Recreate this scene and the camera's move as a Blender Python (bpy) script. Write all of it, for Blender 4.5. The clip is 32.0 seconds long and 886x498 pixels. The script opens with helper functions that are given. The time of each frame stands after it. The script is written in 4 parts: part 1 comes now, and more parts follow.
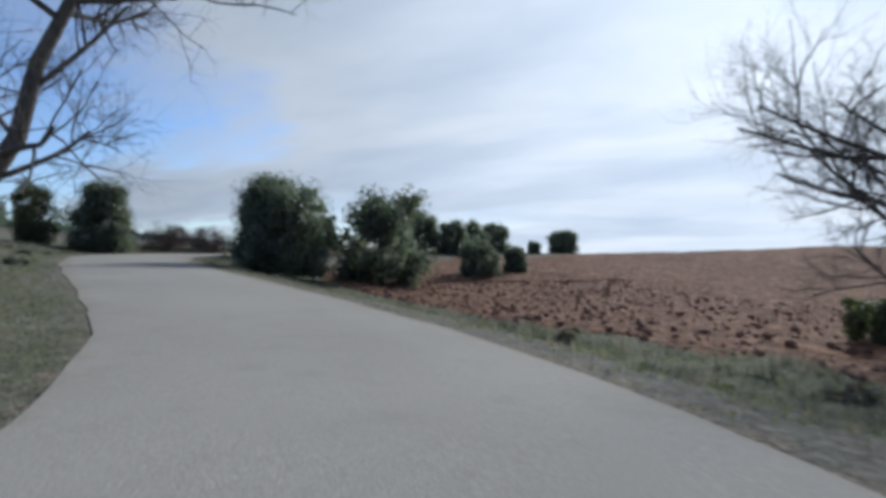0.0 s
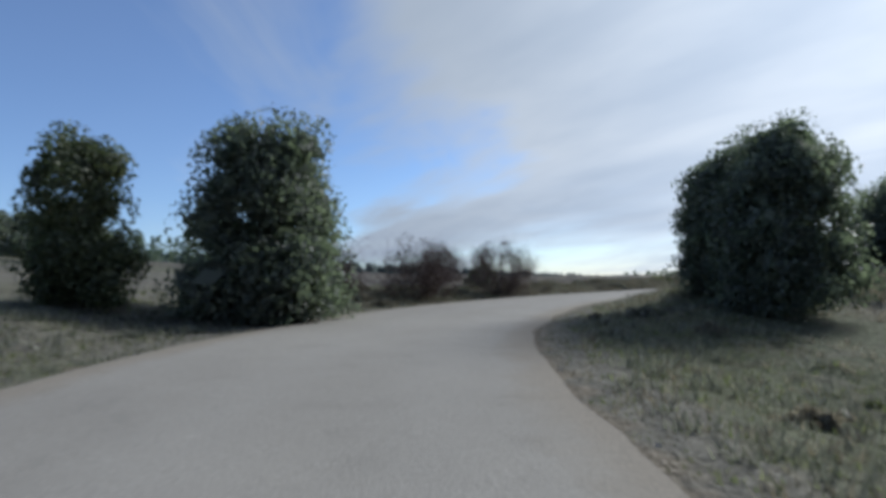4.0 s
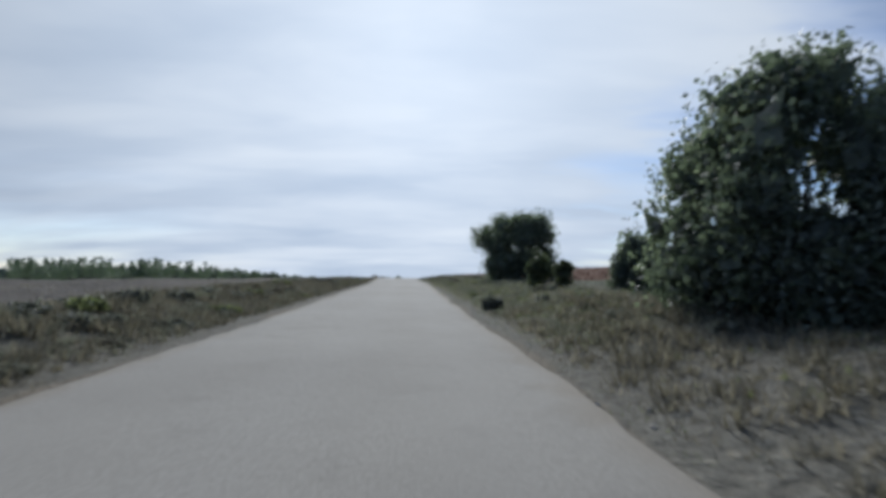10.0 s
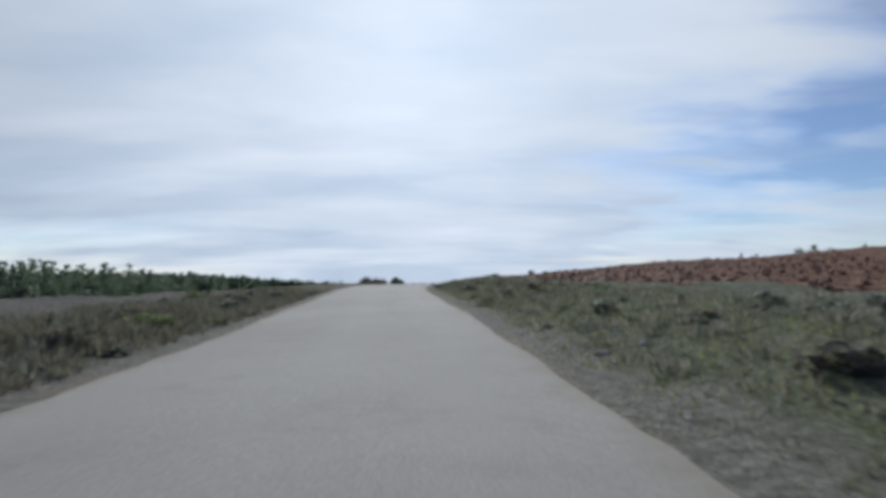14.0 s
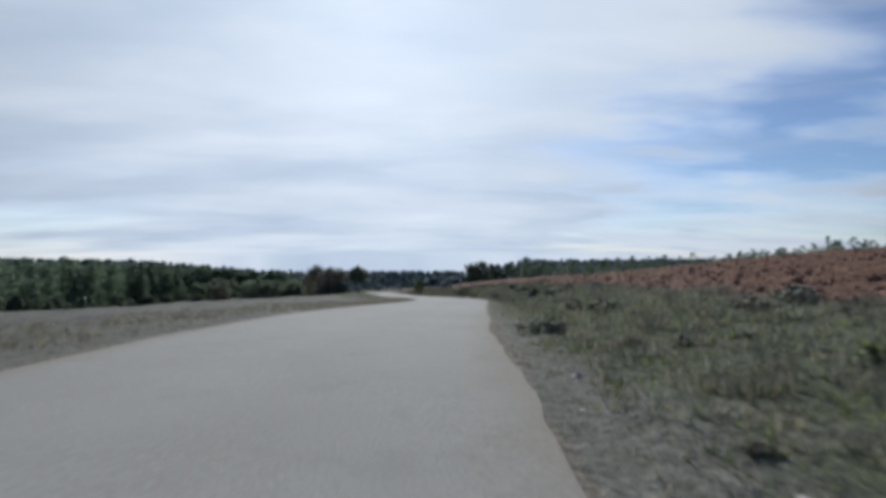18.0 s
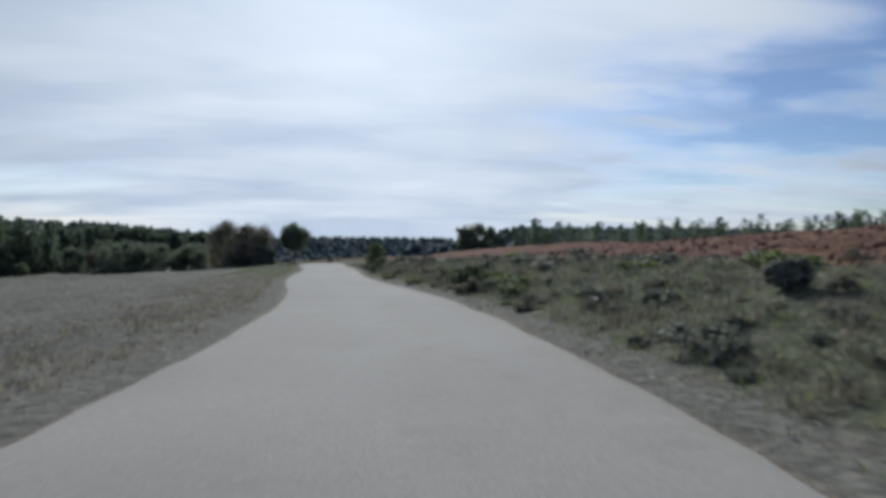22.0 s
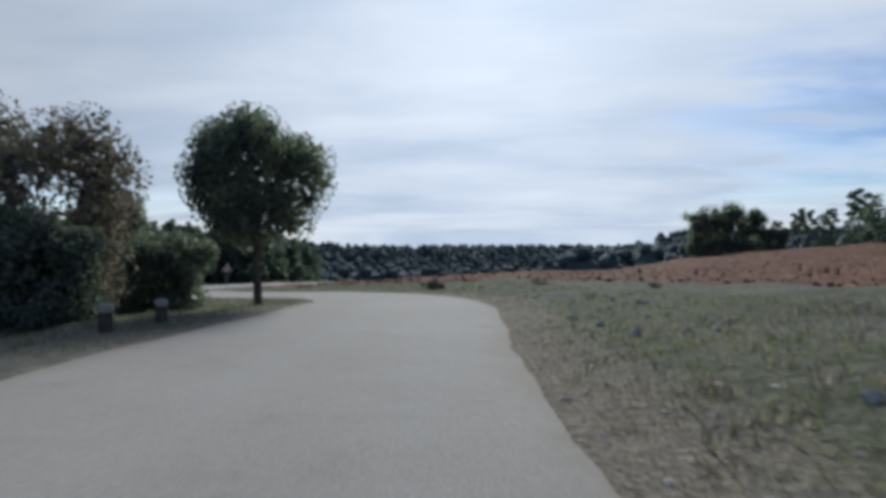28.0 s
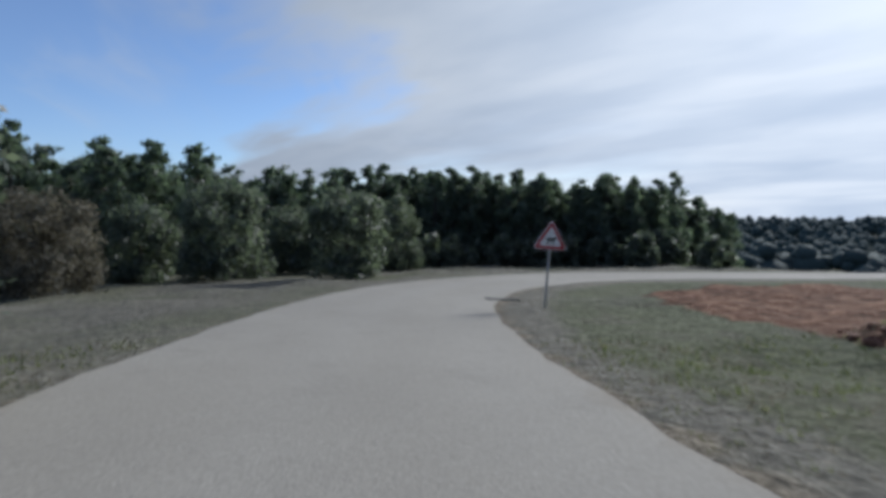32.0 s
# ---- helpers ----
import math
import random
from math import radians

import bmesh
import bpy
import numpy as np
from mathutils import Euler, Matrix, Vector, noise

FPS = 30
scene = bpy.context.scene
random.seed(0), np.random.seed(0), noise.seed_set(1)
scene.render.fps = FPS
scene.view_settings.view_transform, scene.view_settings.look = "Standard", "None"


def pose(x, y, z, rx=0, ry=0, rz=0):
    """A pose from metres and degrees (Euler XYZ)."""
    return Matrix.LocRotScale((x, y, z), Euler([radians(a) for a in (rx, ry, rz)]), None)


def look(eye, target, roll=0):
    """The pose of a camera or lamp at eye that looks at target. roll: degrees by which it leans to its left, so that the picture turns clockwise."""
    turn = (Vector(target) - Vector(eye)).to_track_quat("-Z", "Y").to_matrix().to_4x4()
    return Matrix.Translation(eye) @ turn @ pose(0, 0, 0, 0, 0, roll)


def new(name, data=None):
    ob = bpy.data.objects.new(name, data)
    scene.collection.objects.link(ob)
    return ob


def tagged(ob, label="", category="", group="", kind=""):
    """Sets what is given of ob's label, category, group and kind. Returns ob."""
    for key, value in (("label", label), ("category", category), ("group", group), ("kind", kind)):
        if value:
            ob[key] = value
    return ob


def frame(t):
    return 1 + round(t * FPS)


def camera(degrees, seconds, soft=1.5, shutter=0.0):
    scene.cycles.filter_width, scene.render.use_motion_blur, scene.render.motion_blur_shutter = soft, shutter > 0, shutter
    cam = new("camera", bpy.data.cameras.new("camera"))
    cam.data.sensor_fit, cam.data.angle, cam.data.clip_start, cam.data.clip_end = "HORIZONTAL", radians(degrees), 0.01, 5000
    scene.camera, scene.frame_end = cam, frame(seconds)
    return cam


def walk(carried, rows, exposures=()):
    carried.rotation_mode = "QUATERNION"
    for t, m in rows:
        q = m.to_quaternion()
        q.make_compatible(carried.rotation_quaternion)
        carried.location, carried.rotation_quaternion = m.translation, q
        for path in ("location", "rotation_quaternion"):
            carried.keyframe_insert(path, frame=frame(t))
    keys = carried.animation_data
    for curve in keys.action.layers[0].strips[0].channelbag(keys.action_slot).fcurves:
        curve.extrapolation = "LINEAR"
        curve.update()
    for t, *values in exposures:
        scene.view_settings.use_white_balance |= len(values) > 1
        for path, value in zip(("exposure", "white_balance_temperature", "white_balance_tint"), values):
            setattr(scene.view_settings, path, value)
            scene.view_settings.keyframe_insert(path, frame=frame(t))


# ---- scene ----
# Camera: a car drives along a narrow country road.
cam = camera(75.5, 32.0, soft=4.2, shutter=0.2)
PATH = [
    (0.0, 0.00, 0.00, 1.291, 0.81, -0.62, 32.62),
    (0.5, -2.80, 2.98, 1.323, 1.62, -0.02, 41.33),
    (1.0, -6.05, 5.48, 1.383, 2.69, 0.89, 50.11),
    (1.5, -9.56, 7.59, 1.472, 3.51, 1.81, 56.49),
    (2.0, -13.21, 9.47, 1.620, 3.69, 1.93, 59.91),
    (2.5, -16.92, 11.22, 1.752, 4.12, 2.21, 62.09),
    (3.0, -20.64, 12.93, 1.887, 4.10, 2.16, 62.37),
    (3.5, -24.30, 14.78, 2.015, 3.89, 2.15, 60.22),
    (4.0, -27.83, 16.87, 2.128, 3.43, 1.95, 56.12),
    (4.5, -31.16, 19.26, 2.226, 3.00, 1.66, 51.12),
    (5.0, -34.31, 21.93, 2.352, 2.81, 1.67, 46.69),
    (5.5, -37.23, 24.95, 2.421, 2.45, 1.59, 40.71),
    (6.0, -39.80, 28.35, 2.514, 2.19, 1.28, 33.70),
    (6.5, -41.91, 32.19, 2.589, 2.59, 0.75, 25.04),
    (7.0, -43.45, 36.44, 2.638, 2.68, 0.21, 16.28),
    (7.5, -44.46, 41.00, 2.626, 2.41, -0.18, 8.97),
    (8.0, -45.05, 45.79, 2.634, 2.32, -0.41, 3.74),
    (8.5, -45.41, 50.74, 2.636, 2.52, -0.51, 1.19),
    (9.0, -45.69, 55.82, 2.634, 2.60, -0.62, 0.29),
    (9.5, -45.93, 61.02, 2.660, 2.21, -0.72, -0.14),
    (10.0, -46.17, 66.35, 2.649, 2.17, -0.72, -0.24),
    (10.5, -46.43, 71.75, 2.636, 2.18, -0.58, -0.00),
    (11.0, -46.70, 77.16, 2.656, 2.32, -0.30, 0.10),
    (11.5, -46.98, 82.58, 2.642, 2.04, -0.03, 0.25),
    (12.0, -47.30, 88.02, 2.661, 2.01, 0.38, 0.53),
    (12.5, -47.63, 93.46, 2.646, 1.20, 0.61, 0.73),
    (13.0, -47.96, 98.92, 2.664, 1.73, 0.66, 0.55),
    (13.5, -48.26, 104.40, 2.648, 2.22, 0.59, 0.27),
    (14.0, -48.52, 109.88, 2.632, 2.06, 0.42, -0.19),
    (14.5, -48.76, 115.37, 2.649, 1.76, 0.32, -0.30),
    (15.0, -49.03, 120.86, 2.632, 1.64, 0.29, 0.06),
    (15.5, -49.33, 126.33, 2.650, 1.49, 0.33, 0.50),
    (16.0, -49.68, 131.80, 2.634, 1.50, 0.38, 0.92),
    (16.5, -50.04, 137.26, 2.652, 1.62, 0.35, 0.92),
    (17.0, -50.32, 142.72, 2.637, 1.83, 0.10, -0.17),
    (17.5, -50.45, 148.18, 2.654, 1.63, 0.10, -1.72),
    (18.0, -50.43, 153.63, 2.639, 0.69, 0.14, -3.29),
    (18.5, -50.25, 159.08, 2.637, -0.41, 0.02, -4.96),
    (19.0, -49.91, 164.52, 2.523, -1.42, -0.00, -6.68),
    (19.5, -49.44, 169.96, 2.281, -1.80, 0.05, -7.93),
    (20.0, -48.87, 175.39, 1.939, -2.65, -0.24, -8.96),
    (20.5, -48.26, 180.83, 1.600, -2.68, -0.61, -9.17),
    (21.0, -47.70, 186.27, 1.257, -3.24, -0.77, -8.48),
    (21.5, -47.28, 191.72, 0.879, -2.76, -0.87, -6.84),
    (22.0, -47.08, 197.20, 0.538, -2.50, -0.56, -4.46),
    (22.5, -47.12, 202.68, 0.172, -2.57, -0.54, -1.92),
    (23.0, -47.35, 208.15, -0.155, -2.23, -0.64, -0.03),
    (23.5, -47.78, 213.63, -0.504, -1.96, -0.51, 2.01),
    (24.0, -48.37, 219.08, -0.821, -1.67, -0.18, 3.66),
    (24.5, -49.08, 224.53, -1.161, -1.69, 0.21, 4.76),
    (25.0, -49.87, 229.97, -1.472, -1.93, 0.50, 5.58),
    (25.5, -50.69, 235.41, -1.804, -1.99, 0.55, 5.85),
    (26.0, -51.33, 241.15, -2.140, -1.89, 0.47, 6.41),
    (26.5, -51.75, 247.26, -2.471, -1.69, 0.34, 7.08),
    (27.0, -52.22, 253.35, -2.779, -1.48, 0.24, 7.70),
    (27.5, -52.98, 258.85, -3.033, -1.29, 0.17, 8.11),
    (28.0, -53.90, 263.66, -3.251, -1.44, 0.24, 7.97),
    (28.5, -54.70, 268.02, -3.445, -1.69, 0.19, 7.56),
    (29.0, -55.51, 272.01, -3.618, -1.73, 0.29, 8.76),
    (29.5, -56.53, 275.83, -3.792, -1.61, 0.12, 13.0),
    (30.0, -57.96, 279.51, -3.968, -2.60, -0.01, 20.0),
    (30.5, -59.87, 282.98, -4.223, -2.89, -0.21, 27.3),
    (31.0, -62.23, 286.18, -4.482, -2.80, 0.03, 34.6),
    (31.5, -64.93, 289.06, -4.756, -2.83, 0.43, 40.51),
    (32.0, -67.77, 291.66, -5.030, -3.61, 0.83, 44.80),
]
EXPOSURES = [(0.0, 0.3, 5900, 9), (2.5, 0.3, 5900, 9), (5.0, 0.32, 5900, 9), (6.0, 0.16, 5900, 9), (7.5, 0.08, 5900, 9), (27.0, 0.08, 5900, 9), (32.0, 0.2, 5900, 10)]
walk(cam, [(t, pose(x, y, z, 90 + pitch, roll, yaw)) for t, x, y, z, pitch, roll, yaw in PATH], EXPOSURES)

# ---------------------------------------------------------------- light
SUN_AZ = 2.0       # degrees to the left of +y
SUN_EL = 29.0
world = bpy.data.worlds.new("sky")
scene.world = world
world.use_nodes = True


class Nodes:
    """Small helper to wire node trees."""

    def __init__(self, tree):
        self.t = tree

    def n(self, kind, ins=None, operation="", attribute=""):
        node = self.t.nodes.new(kind)
        if operation:
            node.operation = operation
        if attribute:
            node.attribute_name = attribute
        for k, v in (ins or {}).items():
            self.put(node.inputs[k], v)
        return node

    def put(self, sock, v):
        if isinstance(v, bpy.types.NodeSocket):
            self.t.links.new(v, sock)
        elif isinstance(v, bpy.types.Node):
            self.t.links.new(v.outputs[0], sock)
        else:
            sock.default_value = v

    def math(self, op, a, b=0.0, c=0.0, clamp=False):
        node = self.n("ShaderNodeMath", {0: a, 1: b, 2: c}, op)
        node.use_clamp = clamp
        return node.outputs[0]

    def vmath(self, op, a, b=(0, 0, 0)):
        return self.n("ShaderNodeVectorMath", {0: a, 1: b}, operation=op).outputs[0]

    def mix(self, f, a, b, blend="MIX"):
        m = self.n("ShaderNodeMix")
        m.data_type, m.blend_type = "RGBA", blend
        self.put(m.inputs[0], f), self.put(m.inputs[6], a), self.put(m.inputs[7], b)
        return m.outputs[2]

    def noise(self, vec, scale, detail=4.0, rough=0.55, out=0):
        m = self.n("ShaderNodeTexNoise", {"Vector": vec, "Scale": scale, "Detail": detail, "Roughness": rough})
        return m.outputs[out]

    def ramp(self, f, *stops):
        r = self.n("ShaderNodeValToRGB", {0: f})
        e = r.color_ramp.elements
        while len(e) < len(stops):
            e.new(0.5)
        for el, (p, c) in zip(e, stops):
            el.position, el.color = p, (*c, 1) if isinstance(c, tuple) else (c, c, c, 1)
        return r.outputs[0]

    def smooth(self, v, lo, hi):
        node = self.n("ShaderNodeMapRange", {0: v, 1: lo, 2: hi, 3: 0.0, 4: 1.0})
        node.interpolation_type = "SMOOTHSTEP"
        return node.outputs[0]


def build_sky():
    w = Nodes(world.node_tree)
    w.t.nodes.clear()
    sky = w.n("ShaderNodeTexSky")
    sky.sky_type, sky.sun_disc, sky.sun_elevation, sky.sun_rotation = "NISHITA", False, radians(SUN_EL), radians(-SUN_AZ)
    sky.air_density, sky.dust_density, sky.ozone_density, sky.altitude = 1.0, 0.6, 1.5, 800
    co = w.n("ShaderNodeTexCoord").outputs["Generated"]
    sep = w.n("ShaderNodeSeparateXYZ", {0: co})
    x, y, z = sep.outputs
    up = w.math("MAXIMUM", z, 0.0)
    lift = w.math("ADD", up, 0.13)
    flat = w.n("ShaderNodeCombineXYZ", {0: w.math("DIVIDE", x, lift), 1: w.math("DIVIDE", y, lift), 2: 0.0}).outputs[0]
    stretched = w.vmath("MULTIPLY", flat, (0.62, 1.1, 1.0))
    warp = w.vmath("ADD", stretched, w.vmath("MULTIPLY", w.noise(stretched, 0.8, 3, 0.5, 1), (0.7, 0.5, 0.0)))
    big = w.noise(warp, 0.5, 5, 0.5)
    fine = w.noise(warp, 1.35, 5, 0.5)
    # veil of cloud, open towards the left and, less, towards the right
    az = w.math("ARCTAN2", w.math("MULTIPLY", x, -1.0), y)
    soft = w.math("ADD", w.math("MULTIPLY", w.math("SUBTRACT", big, 0.5), 1.7), w.math("MULTIPLY", w.math("SUBTRACT", fine, 0.5), 0.8))
    azn = w.math("ADD", az, soft)
    open_left = w.smooth(azn, 0.84, 1.12)
    open_right = w.math("MULTIPLY", w.smooth(w.math("MULTIPLY", azn, -1.0), 0.3, 0.62), w.smooth(w.math("ADD", fine, w.math("MULTIPLY", up, 0.35)), 0.37, 0.6))
    opening = w.math("MAXIMUM", open_left, w.math("MULTIPLY", open_right, 0.92))
    low_left = w.math("MULTIPLY", w.smooth(az, 0.25, 0.75), w.math("SUBTRACT", 1.0, w.smooth(up, 0.0, 0.22)))
    opening = w.math("MAXIMUM", opening, w.math("MULTIPLY", low_left, w.smooth(big, 0.38, 0.66)))
    slant = w.n("ShaderNodeVectorRotate", {0: flat, 3: 0.6})
    slant.rotation_type = "Z_AXIS"
    wisp = w.noise(w.vmath("ADD", w.vmath("MULTIPLY", slant.outputs[0], (0.35, 1.5, 1.0)), w.vmath("MULTIPLY", w.noise(flat, 0.9, 3, 0.5, 1), (0.5, 0.6, 0.0))), 0.9, 6, 0.55)
    opening = w.math("MULTIPLY", opening, w.math("SUBTRACT", 1.0, w.math("MULTIPLY", w.smooth(wisp, 0.46, 0.7), 0.5)))
    cover = w.math("SUBTRACT", 1.0, w.math("MULTIPLY", opening, 0.93))
    # brightness of the cloud: streaks, and the glow round the hidden sun
    sd = look((0, 0, 0), (-math.sin(radians(SUN_AZ)), math.cos(radians(SUN_AZ)), math.tan(radians(SUN_EL - 8)))).to_3x3() @ Vector((0, 0, -1))
    near = w.n("ShaderNodeVectorMath", {0: co, 1: tuple(sd)}, operation="DOT_PRODUCT").outputs["Value"]
    glow = w.math("POWER", w.math("MAXIMUM", near, 0.0), 6.0)
    tight = w.math("POWER", w.math("MAXIMUM", near, 0.0), 40.0)
    streak = w.math("ADD", w.math("MULTIPLY", w.smooth(big, 0.36, 0.62), 0.6), w.math("MULTIPLY", w.smooth(fine, 0.34, 0.64), 0.4))
    level = w.math("ADD", w.math("ADD", 0.53, w.math("MULTIPLY", streak, 0.15)), w.math("ADD", w.math("MULTIPLY", glow, 0.1), w.math("MULTIPLY", tight, 0.1)))
    tint = w.mix(streak, (0.81, 0.91, 1.05, 1), (0.945, 0.985, 1.03, 1))
    aside = w.smooth(w.math("ABSOLUTE", w.math("SUBTRACT", az, radians(SUN_AZ))), 0.3, 1.1)
    level = w.math("MULTIPLY", level, w.math("SUBTRACT", 1.0, w.math("MULTIPLY", aside, 0.3)))
    cloud = w.vmath("MULTIPLY", tint, w.n("ShaderNodeCombineXYZ", {0: level, 1: level, 2: level}).outputs[0])
    blue = w.vmath("MULTIPLY", sky.outputs[0], (0.088, 0.096, 0.112))
    blue = w.mix(w.math("MULTIPLY", open_right, 0.85), blue, w.vmath("MULTIPLY", blue, (0.45, 0.5, 0.55)))
    col = w.mix(cover, blue, cloud)
    bg = w.n("ShaderNodeBackground", {"Color": col, "Strength": 1.0})
    w.n("ShaderNodeOutputWorld", {0: bg.outputs[0]})


build_sky()
sun_data = bpy.data.lights.new("sun", "SUN")
sun_data.energy, sun_data.angle, sun_data.color = 3.5, radians(14), (1.0, 0.97, 0.9)
sun = new("sun", sun_data)
sun.matrix_world = look((math.sin(radians(-SUN_AZ)) * 50, math.cos(radians(SUN_AZ)) * 50, math.tan(radians(SUN_EL)) * 50), (0, 0, 0))


# ---------------------------------------------------------------- materials
def material(name, rough=0.9, spec=0.2):
    m = bpy.data.materials.new(name)
    m.use_nodes = True
    w = Nodes(m.node_tree)
    b = m.node_tree.nodes["Principled BSDF"]
    b.inputs["Roughness"].default_value = rough
    b.inputs["Specular IOR Level"].default_value = spec
    return m, w, b


def bump(w, b, height, strength, dist):
    w.put(b.inputs["Normal"], w.n("ShaderNodeBump", {"Height": height, "Strength": strength, "Distance": dist}).outputs[0])


def asphalt_material():
    m, w, b = material("asphalt", 0.92, 0.15)
    co = w.n("ShaderNodeTexCoord").outputs["Object"]
    patch = w.noise(co, 0.22, 5, 0.6)
    stain = w.noise(w.vmath("ADD", co, (31, 7, 3)), 1.3, 5, 0.65)
    chip = w.noise(co, 42, 3, 0.7)
    grit = w.n("ShaderNodeTexVoronoi", {"Vector": co, "Scale": 55.0}).outputs["Distance"]
    uv = w.n("ShaderNodeUVMap").outputs[0]
    across = w.n("ShaderNodeSeparateXYZ", {0: uv}).outputs[0]
    # paler tracks where wheels run
    track = w.math("ADD", w.math("POWER", 2.0, w.math("MULTIPLY", w.math("POWER", w.math("SUBTRACT", across, 1.65), 2.0), -6.0)),
                   w.math("POWER", 2.0, w.math("MULTIPLY", w.math("POWER", w.math("ADD", across, 0.25), 2.0), -6.0)))
    base = w.ramp(patch, (0.3, (0.262, 0.243, 0.214)), (0.7, (0.316, 0.294, 0.259)))
    base = w.mix(w.math("MULTIPLY", w.smooth(stain, 0.52, 0.72), 0.35), base, (0.2, 0.187, 0.168, 1))
    base = w.mix(w.math("MULTIPLY", track, 0.22), base, (0.325, 0.307, 0.278, 1))
    edge = w.smooth(w.math("ADD", w.math("ABSOLUTE", across), w.math("MULTIPLY", stain, 0.9)), 2.75, 3.4)
    base = w.mix(w.math("MULTIPLY", edge, 0.7), base, (0.24, 0.205, 0.16, 1))
    base = w.mix(w.smooth(chip, 0.3, 0.75), w.vmath("MULTIPLY", base, (0.8, 0.8, 0.8)), w.vmath("MULTIPLY", base, (1.18, 1.17, 1.15)))
    w.put(b.inputs["Base Color"], base)
    bump(w, b, w.math("ADD", grit, chip), 0.35, 0.01)
    return m


def ground_material():
    m, w, b = material("earth_and_grass", 0.95, 0.1)
    co = w.n("ShaderNodeTexCoord").outputs["Object"]
    n1 = w.noise(co, 0.12, 5, 0.6)
    n2 = w.noise(w.vmath("ADD", co, (9, 40, 2)), 0.7, 6, 0.65)
    n3 = w.noise(co, 4.5, 5, 0.7)
    n4 = w.noise(co, 17.0, 4, 0.7)
    soil = w.n("ShaderNodeAttribute", attribute="soil").outputs["Fac"]
    dirt = w.n("ShaderNodeAttribute", attribute="dirt").outputs["Fac"]
    green = w.n("ShaderNodeAttribute", attribute="green").outputs["Fac"]
    wob = w.math("MULTIPLY", w.math("SUBTRACT", w.math("ADD", n2, w.math("MULTIPLY", n3, 0.5)), 0.75), 0.9)
    dry = w.ramp(n3, (0.25, (0.094, 0.086, 0.07)), (0.5, (0.175, 0.163, 0.135)), (0.78, (0.29, 0.271, 0.225)))
    lush = w.ramp(n3, (0.25, (0.062, 0.066, 0.042)), (0.55, (0.132, 0.139, 0.086)), (0.8, (0.225, 0.222, 0.15)))
    lush = w.mix(w.math("MULTIPLY", w.smooth(n2, 0.5, 0.62), 0.45), lush, w.vmath("MULTIPLY", dry, (0.85, 0.8, 0.78)))
    grass = w.mix(w.smooth(w.math("ADD", green, w.math("ADD", wob, w.math("MULTIPLY", w.math("SUBTRACT", n1, 0.5), 1.8))), 0.38, 0.95), dry, lush)
    fallow = w.n("ShaderNodeAttribute", attribute="fallow").outputs["Fac"]
    bare = w.ramp(n3, (0.25, (0.08, 0.07, 0.061)), (0.5, (0.135, 0.12, 0.104)), (0.78, (0.21, 0.19, 0.163)))
    grass = w.mix(w.smooth(w.math("ADD", fallow, w.math("MULTIPLY", wob, 0.8)), 0.3, 0.8), grass, bare)
    clod = w.n("ShaderNodeTexVoronoi", {"Vector": w.vmath("ADD", co, w.vmath("MULTIPLY", w.noise(co, 2.0, 3, 0.6, 1), (0.5, 0.5, 0.5))), "Scale": 2.6}).outputs["Distance"]
    red = w.ramp(w.math("ADD", w.math("MULTIPLY", n3, 0.6), w.math("MULTIPLY", clod, 0.45)),
                 (0.25, (0.07, 0.037, 0.026)), (0.5, (0.16, 0.078, 0.046)), (0.75, (0.29, 0.165, 0.105)))
    red = w.mix(w.math("MULTIPLY", w.smooth(n2, 0.48, 0.6), 0.55), red, w.vmath("MULTIPLY", red, (0.55, 0.55, 0.58)))
    base = w.mix(w.smooth(w.math("ADD", soil, wob), 0.42, 0.62), grass, red)
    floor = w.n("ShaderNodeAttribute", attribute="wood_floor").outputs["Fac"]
    n5 = w.noise(w.vmath("ADD", co, (3, 5, 60)), 9.0, 4, 0.75)
    base = w.mix(w.math("MULTIPLY", w.smooth(n5, 0.54, 0.68), 0.65), base, w.vmath("MULTIPLY", base, (0.42, 0.45, 0.42)))
    base = w.mix(w.math("MULTIPLY", w.smooth(n5, 0.46, 0.3), 0.6), base, w.vmath("MULTIPLY", base, (1.7, 1.62, 1.5)))
    # one flat darker colour on the ground beneath the woods
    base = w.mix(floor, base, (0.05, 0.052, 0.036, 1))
    gravel = w.ramp(n4, (0.3, (0.12, 0.1, 0.075)), (0.6, (0.24, 0.205, 0.155)), (0.8, (0.38, 0.34, 0.28)))
    base = w.mix(w.smooth(w.math("ADD", dirt, w.math("MULTIPLY", wob, 0.7)), 0.4, 0.65), base, gravel)
    base = w.mix(w.smooth(n4, 0.3, 0.7), w.vmath("MULTIPLY", base, (0.72, 0.72, 0.72)), w.vmath("MULTIPLY", base, (1.2, 1.2, 1.2)))
    w.put(b.inputs["Base Color"], base)
    bump(w, b, w.math("ADD", w.math("ADD", w.math("MULTIPLY", n3, 1.2), w.math("MULTIPLY", n4, 0.4)), w.math("MULTIPLY", w.math("MULTIPLY", clod, soil), 1.6)), 0.9, 0.14)
    return m


